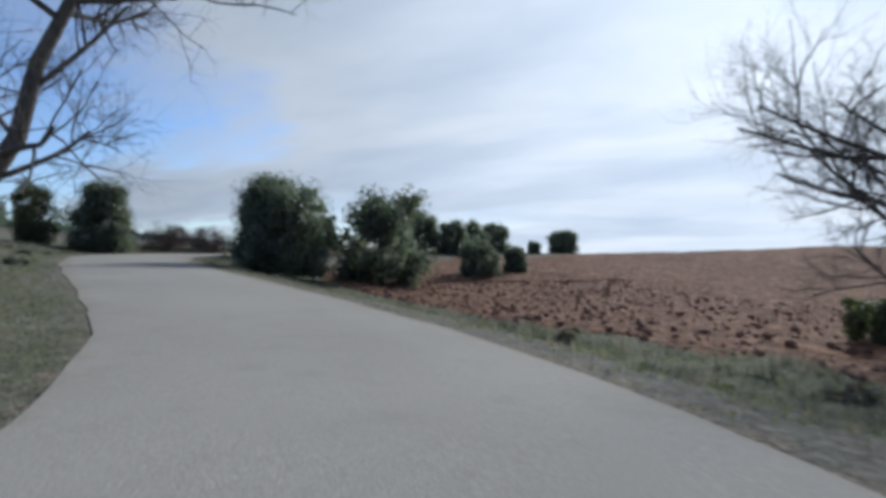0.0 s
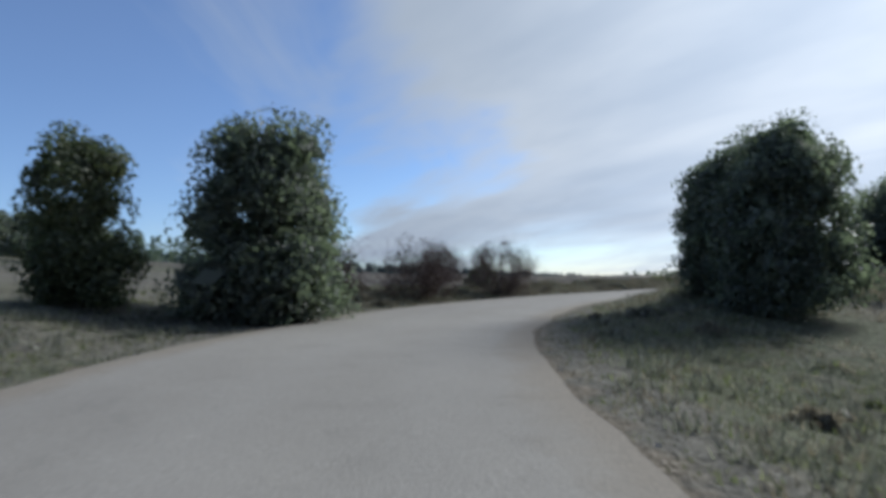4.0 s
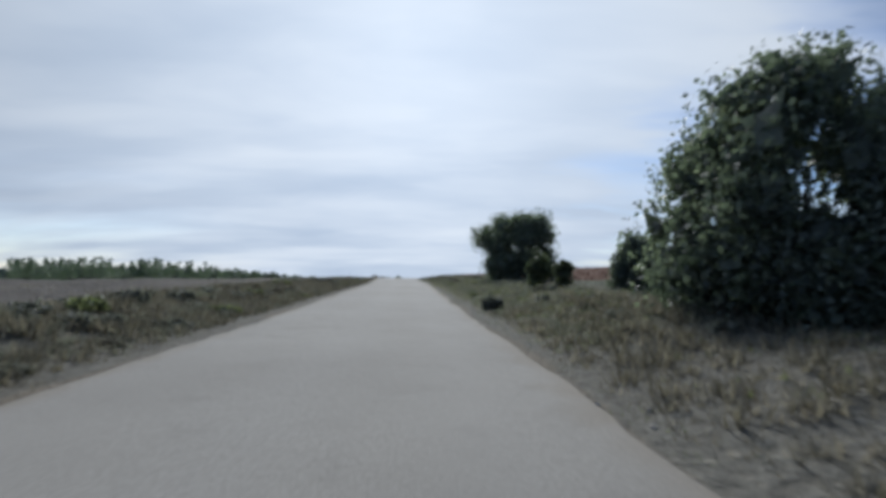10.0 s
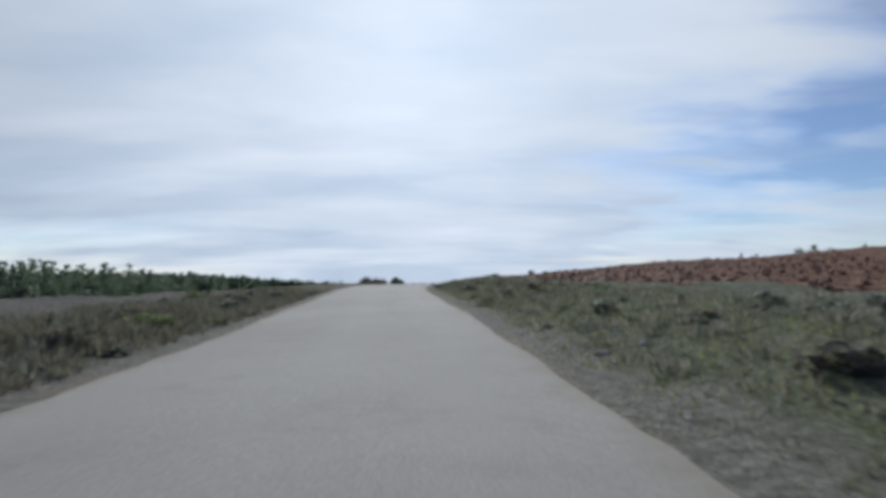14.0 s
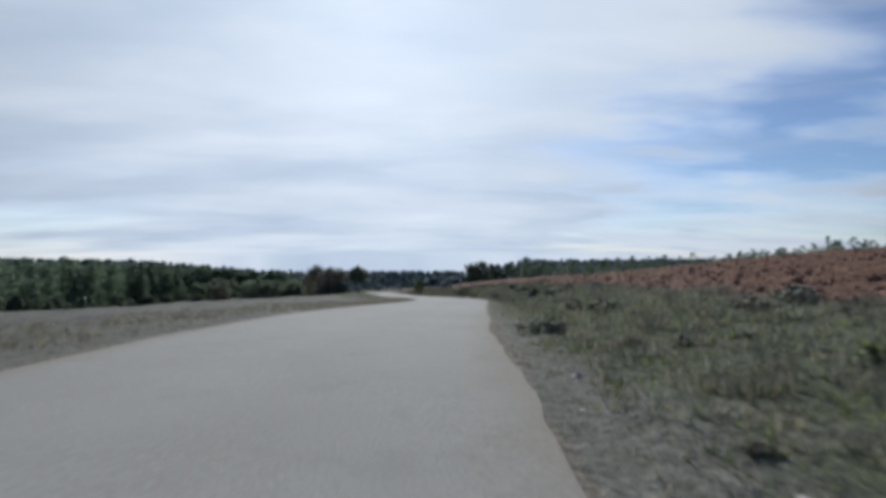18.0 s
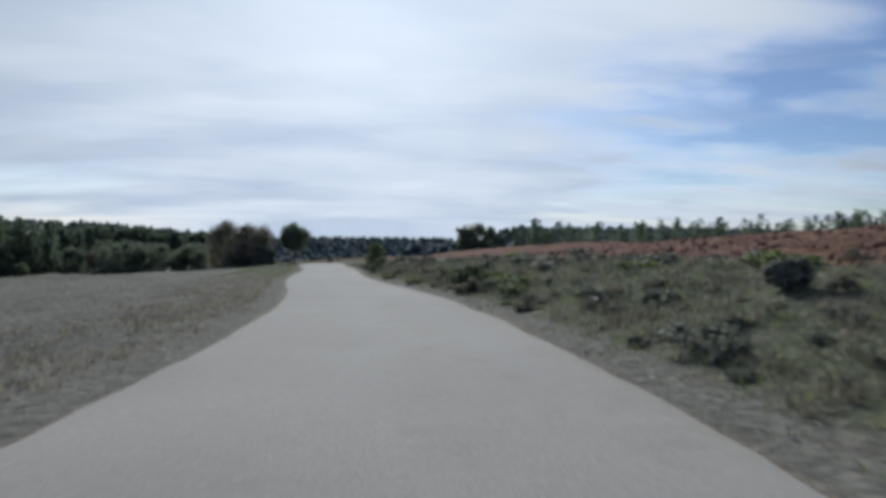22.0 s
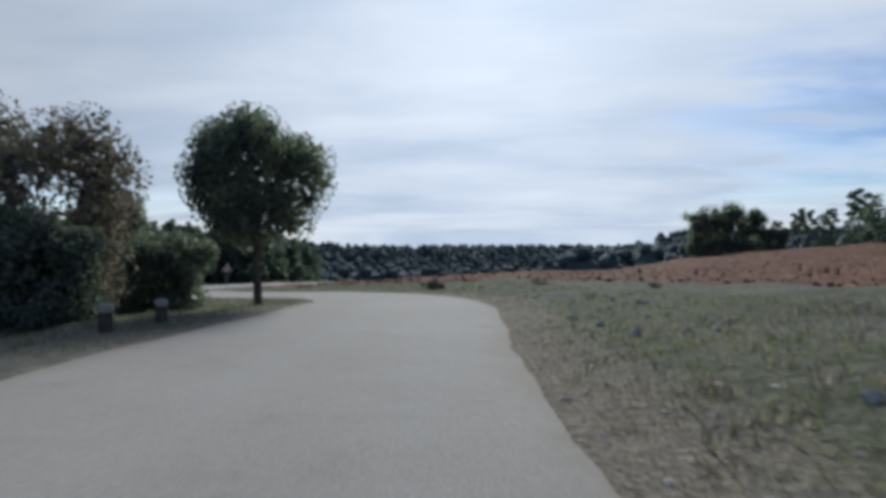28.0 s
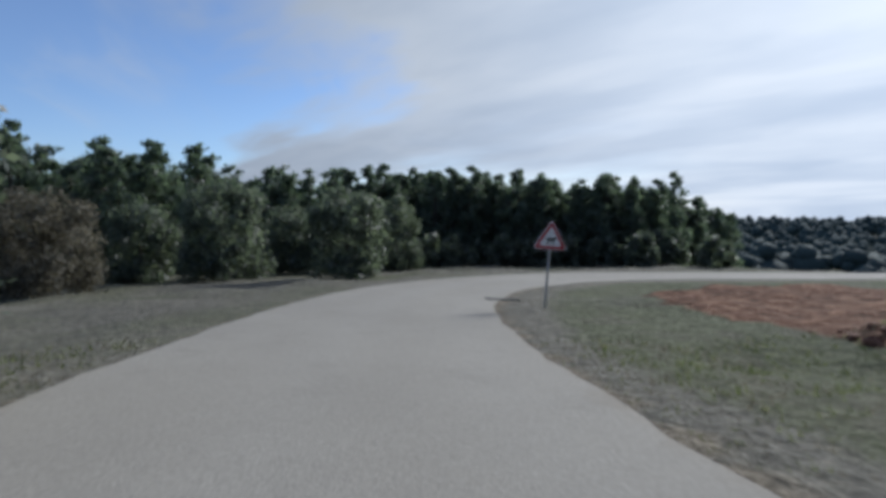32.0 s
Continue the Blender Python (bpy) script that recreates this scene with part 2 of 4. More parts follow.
def leaf_material(name, dark, mid, pale, translucent=0.25, spec=0.12, gloss=0.8, through_tint=(1.25, 1.4, 0.95)):
    m, w, b = material(name, gloss, spec)
    g = w.n("ShaderNodeNewGeometry")
    rnd = g.outputs["Random Per Island"]
    co = w.n("ShaderNodeTexCoord").outputs["Object"]
    n = w.noise(co, 1.1, 3, 0.6)
    f = w.math("ADD", w.math("MULTIPLY", rnd, 0.65), w.math("MULTIPLY", n, 0.4))
    col = w.ramp(f, (0.2, dark), (0.55, mid), (0.9, pale))
    w.put(b.inputs["Base Color"], col)
    tr = w.n("ShaderNodeBsdfTranslucent", {"Color": w.vmath("MULTIPLY", col, through_tint)})
    mx = w.n("ShaderNodeMixShader", {0: translucent, 1: b.outputs[0], 2: tr.outputs[0]})
    out = [k for k in m.node_tree.nodes if k.type == "OUTPUT_MATERIAL"][0]
    w.put(out.inputs[0], mx.outputs[0])
    return m


def bark_material(name, a, c):
    m, w, b = material(name, 0.9, 0.15)
    co = w.n("ShaderNodeTexCoord").outputs["Object"]
    n = w.noise(w.vmath("MULTIPLY", co, (1, 1, 0.25)), 14, 5, 0.7)
    w.put(b.inputs["Base Color"], w.mix(w.smooth(n, 0.3, 0.7), (*a, 1), (*c, 1)))
    bump(w, b, n, 0.7, 0.03)
    return m


def plain_material(name, color, rough=0.5, metal=0.0, wear=0.12):
    m, w, b = material(name, rough, 0.4)
    co = w.n("ShaderNodeTexCoord").outputs["Object"]
    n = w.noise(co, 9, 5, 0.65)
    c = Vector(color)
    w.put(b.inputs["Base Color"], w.mix(w.smooth(n, 0.35, 0.7), (*(c * (1 - wear)), 1), (*(c * (1 + wear * 0.5)), 1)))
    b.inputs["Metallic"].default_value = metal
    return m


ASPHALT = asphalt_material()
GROUND = ground_material()
OAK_LEAF = leaf_material("oak_leaves", (0.07, 0.082, 0.072), (0.125, 0.142, 0.117), (0.19, 0.205, 0.168), 0.55, 0.55, 0.48)
OLIVE_LEAF = leaf_material("olive_green_leaves", (0.045, 0.054, 0.03), (0.095, 0.108, 0.058), (0.17, 0.176, 0.11), 0.45, 0.4, 0.55)
BROWN_LEAF = leaf_material("brownish_leaves", (0.078, 0.072, 0.055), (0.168, 0.155, 0.122), (0.285, 0.262, 0.21), 0.35, 0.12, 0.8, (1.2, 1.18, 1.0))
RUSSET_LEAF = leaf_material("russet_leaves", (0.035, 0.026, 0.024), (0.075, 0.058, 0.05), (0.13, 0.105, 0.09), 0.2, 0.12, 0.8, (1.2, 1.1, 1.0))
PINE_LEAF = leaf_material("pine_needles", (0.07, 0.09, 0.075), (0.115, 0.145, 0.115), (0.165, 0.195, 0.155), 0.52, 0.5, 0.5)
# distance haze put into the base colour: bluish green, hardly varied
HAZE_LEAF = leaf_material("haze_tinted_foliage", (0.058, 0.079, 0.076), (0.064, 0.087, 0.083), (0.071, 0.095, 0.09), 0.0, 0.1, 0.8)
GRASS_LEAF = leaf_material("grass_blades", (0.073, 0.085, 0.043), (0.16, 0.173, 0.088), (0.28, 0.268, 0.165), 0.42, 0.25, 0.6)
STRAW_LEAF = leaf_material("straw_blades", (0.108, 0.099, 0.077), (0.225, 0.206, 0.162), (0.4, 0.368, 0.295), 0.4, 0.2, 0.65, (1.2, 1.15, 1.0))
GREY_LEAF = leaf_material("grey_green_scrub", (0.07, 0.073, 0.06), (0.158, 0.16, 0.132), (0.28, 0.272, 0.23), 0.42, 0.3, 0.6, (1.2, 1.25, 1.05))
TWIG = bark_material("grey_twigs", (0.075, 0.066, 0.06), (0.16, 0.145, 0.13))
PURPLE_TWIG = bark_material("reddish_twigs", (0.06, 0.043, 0.042), (0.12, 0.09, 0.085))
BARK = bark_material("oak_bark", (0.045, 0.038, 0.031), (0.11, 0.095, 0.08))
STONE = plain_material("pale_stone", (0.36, 0.33, 0.28), 0.9, 0, 0.3)
CLOD = plain_material("red_clods", (0.2, 0.103, 0.068), 0.95, 0, 0.35)
STEEL = plain_material("galvanised_steel", (0.42, 0.43, 0.44), 0.5, 0.7)
# dark brown-grey of the two thin strips on the lane
STRIP_DARK = plain_material("tar", (0.075, 0.07, 0.066), 0.8, 0, 0.3)
SIGN_RED = plain_material("sign_red", (0.42, 0.035, 0.04), 0.45)
SIGN_WHITE = plain_material("sign_white", (0.75, 0.75, 0.74), 0.45)
SIGN_BLACK = plain_material("sign_black", (0.02, 0.02, 0.02), 0.5)

# ---------------------------------------------------------------- road line and lie of the land
# Every 5 m from 40 m before the start: heading in degrees left of +y, and slope in degrees.
HEADING = [25.1, 26.1, 28.1, 30.1, 32.1, 34.1, 35.6, 28.5, 40.5, 52.4, 62.4, 66.9, 67.5, 67.1, 66.0, 62.8, 55.0, 44.1, 33.7, 23.5, 13.1, 4.7, 0.8, 0.6, 1.9, 2.9, 3.2, 2.9, 2.9, 3.1, 3.3, 3.3, 3.1, 3.0, 2.9, 2.9, 3.1, 3.8, 4.6, 5.3, 5.5, 5.1, 3.8, 1.6, -1.3, -4.2, -6.7, -8.3, -8.9, -8.8, -8.4, -7.3, -5.0, -1.9, 1.3, 4.4, 7.5, 10.3, 11.6, 10.8, 8.7, 6.6, 5.4, 5.7, 7.4, 10.2, 13.8, 8.9, 0.8, 7.4, 29.2, 54.0, 58.5, 53.0, 47.0, 39.0, 26.0, 8.0, -5.0, -20.1, -22.1, -22.1, -22.1, -22.1, -22.1]
SLOPE = [0.0, 0.0, 0.0, 0.0, 0.0, 0.0, 0.0, 0.0, 0.28, 0.79, 1.35, 1.84, 2.1, 2.21, 2.31, 2.38, 2.39, 2.35, 2.32, 2.3, 2.1, 1.9, 1.9, 1.9, 1.9, 1.9, 1.9, 1.9, 1.9, 1.9, 1.9, 1.9, 1.9, 1.9, 1.9, 1.9, 1.9, 1.9, 1.9, 1.9, 1.9, 1.9, 1.9, 1.9, 1.9, 1.26, -0.22, -1.23, -1.8, -1.83, -1.87, -1.9, -1.82, -1.75, -1.68, -1.6, -1.57, -1.53, -1.5, -1.47, -1.43, -1.4, -1.22, -1.05, -0.87, -0.71, -0.55, -0.57, -0.6, -1.2, -2.0, -2.5, -2.8, -2.4, -2.3, -2.0, -1.8, -1.5, -1.5, -1.5, -1.5, -1.5, -1.5, -1.5, -1.5]
STEP = 5.0
BACK = 40.0
# half of the carriageway, by station
HALF_AT = ((-40, 0, 10, 20, 40, 60, 80, 140, 165, 187, 205, 233, 255, 287, 297, 306, 314, 322, 330, 340, 400), (2.3, 2.5, 2.6, 2.8, 3.1, 2.9, 2.75, 2.7, 2.75, 2.95, 2.65, 2.6, 2.55, 2.65, 2.85, 2.75, 2.3, 2.7, 2.4, 2.3, 2.4))
START = (0.38, 0.30)


def road_line():
    n = int((len(HEADING) - 1) * STEP) + 1
    s = np.arange(n, dtype=float)
    knots = np.arange(len(HEADING)) * STEP
    fine_h, fine_s = np.interp(s, knots, HEADING), np.interp(s, knots, SLOPE)
    ker = np.hanning(9)[1:-1]
    ker /= ker.sum()
    fine_h = np.convolve(np.pad(fine_h, 3, mode="edge"), ker, "valid")
    fine_s = np.convolve(np.pad(fine_s, 3, mode="edge"), ker, "valid")
    h = np.radians(fine_h)
    x = np.concatenate([[0], np.cumsum(-(np.sin(h[1:]) + np.sin(h[:-1])) / 2)])
    y = np.concatenate([[0], np.cumsum((np.cos(h[1:]) + np.cos(h[:-1])) / 2)])
    g = np.tan(np.radians(fine_s))
    z = np.concatenate([[0], np.cumsum((g[1:] + g[:-1]) / 2)])
    i = int(BACK)
    return s - BACK, x - x[i] + START[0], y - y[i] + START[1], z - z[i], h


def fall(y):
    """The whole country falls away gently towards +y beyond the first bend."""
    return 0.0332 * 0.5 * (np.minimum(y, 2000) - 14 + np.sqrt((np.minimum(y, 2000) - 14) ** 2 + 16))


RS, RX, RY, RZ, RH = road_line()
RTX, RTY = -np.sin(RH), np.cos(RH)

# The lie of the land beside the road, every 20 m from the start: bank height 3 m off the edge, and the rise per metre beyond.
KNOT = np.arange(-40, 400, 20)
RIGHT_BANK = [0, -.1, -.4, -.9, -.5, .8, .7, .6, .6, .5, .4, .3, .35, .55, .8, .8, .6, .3, .1, 0, 0, 0]
RIGHT_RISE = [0, 0, -.02, -.04, -.08, -.12, -.11, -.05, .01, .05, .07, .085, .13, .165, .145, .09, .055, .05, .05, .05, .05, .04]
LEFT_BANK = [.3, .3, .3, .3, .35, .45, .5, .45, .4, .3, .15, 0, 0, -.1, -.1, -.1, .0, -.1, -.3, -.3, -.2, 0]
LEFT_RISE = [.15, .17, .22, .24, .17, .07, .02, .01, .0, -.01, -.025, -.045, -.045, -.045, -.035, -.03, -.03, -.06, -.08, -.08, -.06, -.04]
# red soil: how far from the middle it begins on the right hand
RED_FROM = [7.0, 7.0, 7.5, 9.0, 11, 14, 14, 15, 15, 12, 10, 8.8, 8.0, 8.0, 9.0, 13, 19, 15, 7.5, 5.8, 5.8, 30]


def half(s):
    return np.interp(s, *HALF_AT)


def smoothstep(v, lo, hi):
    t = np.clip((v - lo) / (hi - lo), 0, 1)
    return t * t * (3 - 2 * t)


def wave(x, y, size, seed):
    """Smooth unevenness between -1 and 1."""
    r = np.random.RandomState(seed)
    out = np.zeros_like(x)
    for _ in range(6):
        a, f, p = r.uniform(0, 6.283), r.uniform(0.6, 1.7) / size, r.uniform(0, 6.283)
        out += np.sin((x * math.cos(a) + y * math.sin(a)) * f * 6.283 + p + 1.7 * np.sin((x * math.sin(a) - y * math.cos(a)) * f * 3.1 + p))
    return out / 4


def land(x, y):
    """Height, distance from the middle of the road (right positive) and station, for arrays of places."""
    x, y = np.atleast_1d(np.asarray(x, float)), np.atleast_1d(np.asarray(y, float))
    z, d, s = np.empty_like(x), np.empty_like(x), np.empty_like(x)
    bank, rise = np.empty_like(x), np.empty_like(x)
    sides = [[np.interp(RS, KNOT, v) for v in pair] for pair in ((LEFT_BANK, LEFT_RISE), (RIGHT_BANK, RIGHT_RISE))]
    for a in range(0, len(x), 20000):
        sl = slice(a, a + 20000)
        dx, dy = x[sl, None] - RX, y[sl, None] - RY
        q = dx * dx + dy * dy
        k = q.argmin(1)
        rows = np.arange(len(k))
        along = dx[rows, k] * RTX[k] + dy[rows, k] * RTY[k]
        side = dx[rows, k] * RTY[k] - dy[rows, k] * RTX[k]
        dist = np.sqrt(q[rows, k])
        inside = (k > 0) & (k < len(RS) - 1)
        d[sl] = np.where(inside, side, np.sign(side) * dist)
        s[sl] = RS[k] + np.where(inside, np.clip(along, -1, 1), 0)
        wgt = 1.0 / (q + 30.0) ** 2
        wide = (wgt * RZ).sum(1) / wgt.sum(1)
        near = np.interp(s[sl], RS, RZ)
        z[sl] = near + (wide - near) * smoothstep(np.abs(d[sl]), 4, 14)
        even = smoothstep(np.abs(d[sl]), 10, 32)
        for out, i in ((bank, 0), (rise, 1)):
            l, r = ((1 - even) * np.interp(s[sl], RS, sides[k][i]) + even * (wgt * sides[k][i]).sum(1) / wgt.sum(1) for k in (0, 1))
            out[sl] = np.where(d[sl] > 0, r, l)
    off = np.abs(d) - half(s)
    right = d > 0
    z += bank * smoothstep(off, 0.4, 3.6)
    reach = np.clip(off - 3.0, 0, None)
    z += rise * 95 * (1 - np.exp(-reach / 95))
    z += smoothstep(off, 0.5, 3.0) * (0.07 * wave(x, y, 1.9, 1) + 0.16 * wave(x, y, 7, 2)) + smoothstep(off, 8, 40) * 0.5 * wave(x, y, 45, 3)
    z += 1.2 * smoothstep(y, 296, 345) * smoothstep(y, 430, 370) * smoothstep(x, -48, -24)
    far = np.hypot(x + 50, y - 150)
    z += smoothstep(-x, 150, 300) * 10
    z += smoothstep(far, 420, 1100) * (2 + 5 * wave(x, y, 700, 5)) + (smoothstep(y, 430, 620) * 11 - smoothstep(y, 335, 415) * 8) * smoothstep(np.abs(x + 60), 700, 250)
    z -= 0.06 * np.maximum(far - 650, 0)
    return z - fall(y), d, s


def ground_z(x, y):
    return float(land([x], [y])[0][0])


# ---------------------------------------------------------------- mesh helpers
def mesh_from(name, verts, faces, mats, mat_index=None, smooth=False):
    """A mesh from arrays: verts (n, 3), faces (m, 3 or 4)."""
    verts, faces = np.asarray(verts, np.float32), np.asarray(faces, np.int32)
    me = bpy.data.meshes.new(name)
    k = faces.shape[1]
    me.vertices.add(len(verts))
    me.vertices.foreach_set("co", verts.ravel())
    me.loops.add(faces.size)
    me.loops.foreach_set("vertex_index", faces.ravel())
    me.polygons.add(len(faces))
    me.polygons.foreach_set("loop_start", np.arange(0, faces.size, k, dtype=np.int32))
    me.polygons.foreach_set("loop_total", np.full(len(faces), k, np.int32))
    if mat_index is not None:
        me.polygons.foreach_set("material_index", np.asarray(mat_index, np.int32))
    me.polygons.foreach_set("use_smooth", np.full(len(faces), bool(smooth)))
    me.update(calc_edges=True)
    for m in mats if isinstance(mats, (list, tuple)) else [mats]:
        me.materials.append(m)
    return me


def part(name, data, parent, label="", at=(0, 0, 0)):
    """Links a mesh as one part under a thing."""
    ob = new(name, data)
    ob.parent = parent
    ob.location = at
    return tagged(ob, label)


def bm_mesh(name, bm, mat, smooth=False):
    me = bpy.data.meshes.new(name)
    if smooth:
        for f in bm.faces:
            f.smooth = True
    bm.to_mesh(me)
    bm.free()
    me.materials.append(mat)
    return me


def leaf_quads(centres, normals, size, rng, long=1.5):
    """Small leaf-shaped quads at the centres, turned at random about their normals."""
    n = len(centres)
    ref = rng.normal(size=(n, 3))
    u = np.cross(normals, ref)
    u /= np.linalg.norm(u, axis=1, keepdims=True) + 1e-9
    v = np.cross(normals, u)
    sz = (size * rng.uniform(0.6, 1.35, n))[:, None]
    a, b = u * sz * long * 0.5, v * sz * 0.5
    quads = np.stack([centres - a, centres - b * 0.9, centres + a, centres + b * 0.9], 1)
    return quads.reshape(-1, 3)


ICO = None


def blob(centre, r, rng):
    """Twig-dark inner mass of a leaf clump."""
    global ICO
    if ICO is None:
        bm = bmesh.new()
        bmesh.ops.create_icosphere(bm, subdivisions=1, radius=1.0)
        ICO = (np.array([v.co[:] for v in bm.verts]), np.array([[v.index for v in f.verts] for f in bm.faces]))
        bm.free()
    v, f = ICO
    return v * r * rng.uniform(0.75, 1.1, (len(v), 1)) + centre, f


def crown_mesh(name, rng, w, h, z0, clumps, leaves, size, mat, squash=1.0, ragged=0.25, core=0.62, dome=0.9, skirt=False):
    """An uneven crown: clumps of many small leaves over darker inner masses."""
    rx, rz = w / 2, h / 2
    mid = np.array([0, 0, z0 + rz])
    clump = []
    p1, p2, p3 = rng.uniform(0, 6.283, 3)
    for i in range(clumps):
        a, b = rng.uniform(0, 6.283), rng.uniform(-0.95, 1.0)
        lobe = 1.0 + 0.09 * math.sin(2 * a + 2.5 * b + p1) + 0.07 * math.sin(3 * a - 3 * b + p2) + 0.08 * math.sin(5 * a + p3)
        r = rng.uniform(0.3, 1.0) ** 0.5 * 0.8
        if skirt and i % 4 == 0:
            b, r = rng.uniform(-1.0, -0.6), rng.uniform(0.45, 0.88)
        flat = math.sqrt(max(0.0, 1 - b ** 2.4 * 0.97)) if b > 0 else 1 - (1 - dome) * b * b * 2
        low = 0.82 if b > 0 else 0.95
        taper = 1.0 - ragged * rng.rand()
        c = np.array([math.cos(a) * flat * r * rx * taper * lobe, math.sin(a) * flat * r * rx * taper * lobe, z0 + rz + b * rz * low * taper * (0.5 + 0.5 * lobe)])
        clump.append((c, min(w, h) * rng.uniform(0.12, 0.2)))
    return leaf_mass(name, rng, clump, mid, max(w, h), leaves // clumps, size, mat, squash, core)


def leaf_mass(name, rng, clump, mid, reach, per, size, mat, squash, core, inside=28):
    """Leaves in balls round the clump centres (centre, radius), over small dark inner masses."""
    tv = []
    for c, rad in clump:
        dirs = rng.normal(size=(per, 3)) + (c - mid) / reach * 1.6
        dirs /= np.linalg.norm(dirs, axis=1, keepdims=True)
        pos = c + dirs * rad * (1.12 - 0.62 * rng.rand(per, 1) ** 1.5) * np.array([1, 1, squash])
        pos = pos[pos[:, 2] > 0.02]
        nor = (pos - c) / rad + rng.normal(size=pos.shape) * 0.7
        nor /= np.linalg.norm(nor, axis=1, keepdims=True)
        tv.append(leaf_quads(pos, nor, np.full(len(pos), size), rng))
        if core:
            # larger leaves that close the inside of the clump
            way = rng.normal(size=(inside, 3))
            inner = c + way / np.linalg.norm(way, axis=1, keepdims=True) * rad * 0.62 * rng.rand(inside, 1) ** 0.4
            inner = inner[inner[:, 2] > 0.05]
            if len(inner):
                tv.append(leaf_quads(inner, rng.normal(size=inner.shape), np.full(len(inner), max(rad * core * 0.42, size)), rng, 1.2))
    lv = np.concatenate(tv)
    q = np.arange(len(lv)).reshape(-1, 4)
    faces = np.concatenate([q[:, [0, 1, 2]], q[:, [0, 2, 3]]])
    return mesh_from(name, lv, faces, mat)


def tube(points, radii, sides=5):
    """Rings along a line of points."""
    P, R = np.asarray(points, float), np.asarray(radii, float)
    n = len(P)
    T = np.gradient(P, axis=0)
    T /= np.linalg.norm(T, axis=1, keepdims=True) + 1e-9
    ref = np.where(np.abs(T[:, 2:3]) > 0.9, np.array([[1.0, 0, 0]]), np.array([[0, 0, 1.0]]))
    U = np.cross(T, ref)
    U /= np.linalg.norm(U, axis=1, keepdims=True) + 1e-9
    W = np.cross(T, U)
    a = np.arange(sides) * 6.2832 / sides
    ring = np.cos(a)[None, :, None] * U[:, None, :] + np.sin(a)[None, :, None] * W[:, None, :]
    V = (P[:, None, :] + ring * R[:, None, None]).reshape(-1, 3)
    F = []
    for i in range(n - 1):
        for j in range(sides):
            k = (j + 1) % sides
            F.append((i * sides + j, i * sides + k, (i + 1) * sides + k, (i + 1) * sides + j))
    return V, np.array(F, int)


def branches(rng, base, way, length, radius, depth, out, bend=0.25, up=0.15, kids=(3, 5), low=0.3):
    """Grows a limb with side limbs; collects tubes in out."""
    n = 6 if depth > 1 else 4
    P, w = [np.array(base, float)], np.array(way, float)
    for i in range(n - 1):
        w = w + rng.normal(size=3) * bend / (n - 1) * 1.6 + np.array([0, 0, up / n])
        w /= np.linalg.norm(w)
        P.append(P[-1] + w * length / (n - 1))
    R = np.linspace(radius, radius * (0.42 if depth > 0 else 0.2), n)
    out.append(tube(P, R, 6 if depth > 2 else (4 if depth > 1 else 3)))
    if depth <= 0:
        return
    for _ in range(rng.randint(kids[0], kids[1] + 1)):
        f = rng.uniform(low, 1.0) * (n - 1)
        i = min(int(f), n - 2)
        p = P[i] + (P[i + 1] - P[i]) * (f - i)
        d = (P[i + 1] - P[i]) / np.linalg.norm(P[i + 1] - P[i])
        side = np.cross(d, rng.normal(size=3))
        side /= np.linalg.norm(side) + 1e-9
        nw = d * rng.uniform(0.45, 0.9) + side * rng.uniform(0.5, 0.95) + np.array([0, 0, 0.12])
        nw /= np.linalg.norm(nw)
        branches(rng, p, nw, length * rng.uniform(0.42, 0.68), R[i] * rng.uniform(0.45, 0.65), depth - 1, out, bend, up, kids, 0.2)


def join_tubes(name, tubes, mat):
    V, F, n = [], [], 0
    for v, f in tubes:
        V.append(v), F.append(f + n)
        n += len(v)
    return mesh_from(name, np.concatenate(V), np.concatenate(F), mat, smooth=True)


# ---------------------------------------------------------------- kinds of plants
def oak(x, y, w, h, seed, label, leaf=OAK_LEAF, trunk=0.0, leaves=9000, size=0.12, clumps=54, ragged=0.26, core=0.5, dome=0.9):
    rng = np.random.RandomState(seed)
    base = tagged(new("holm_oak"), label, "tree")
    base.location = (x, y, ground_z(x, y) - 0.03)
    base.rotation_euler = (0, 0, rng.uniform(0, 6.28))
    z0 = h * trunk
    r = 0.024 * w
    v, f = tube([(0, 0, -0.2), (0, 0, 0.02), (0.03, 0.02, z0 * 0.6 + 0.1), (0.05, -0.03, z0 + h * 0.25), (0.1, 0.05, z0 + h * 0.5)], [r * 1.5, r * 1.2, r, r * 0.8, r * 0.3], 9)
    part("trunk", mesh_from("trunk", v, f, BARK, smooth=True), base)
    for i in range(5):
        a = i * 1.26 + rng.uniform(0, 0.6)
        p = np.array([0.03, 0, z0 + h * 0.12])
        d = np.array([math.cos(a) * w * 0.28, math.sin(a) * w * 0.28, h * rng.uniform(0.2, 0.35)])
        v, f = tube([p, p + d * 0.4 + rng.normal(size=3) * 0.06, p + d * 0.75, p + d + rng.normal(size=3) * 0.1], [r * 0.5, r * 0.38, r * 0.25, r * 0.1], 5)
        part("limb", mesh_from("limb", v, f, BARK, smooth=True), base)
    part("crown", crown_mesh("crown", rng, w, h - z0, z0, clumps, leaves, size, leaf, 1.0, ragged, core, dome, trunk == 0), base)
    return base


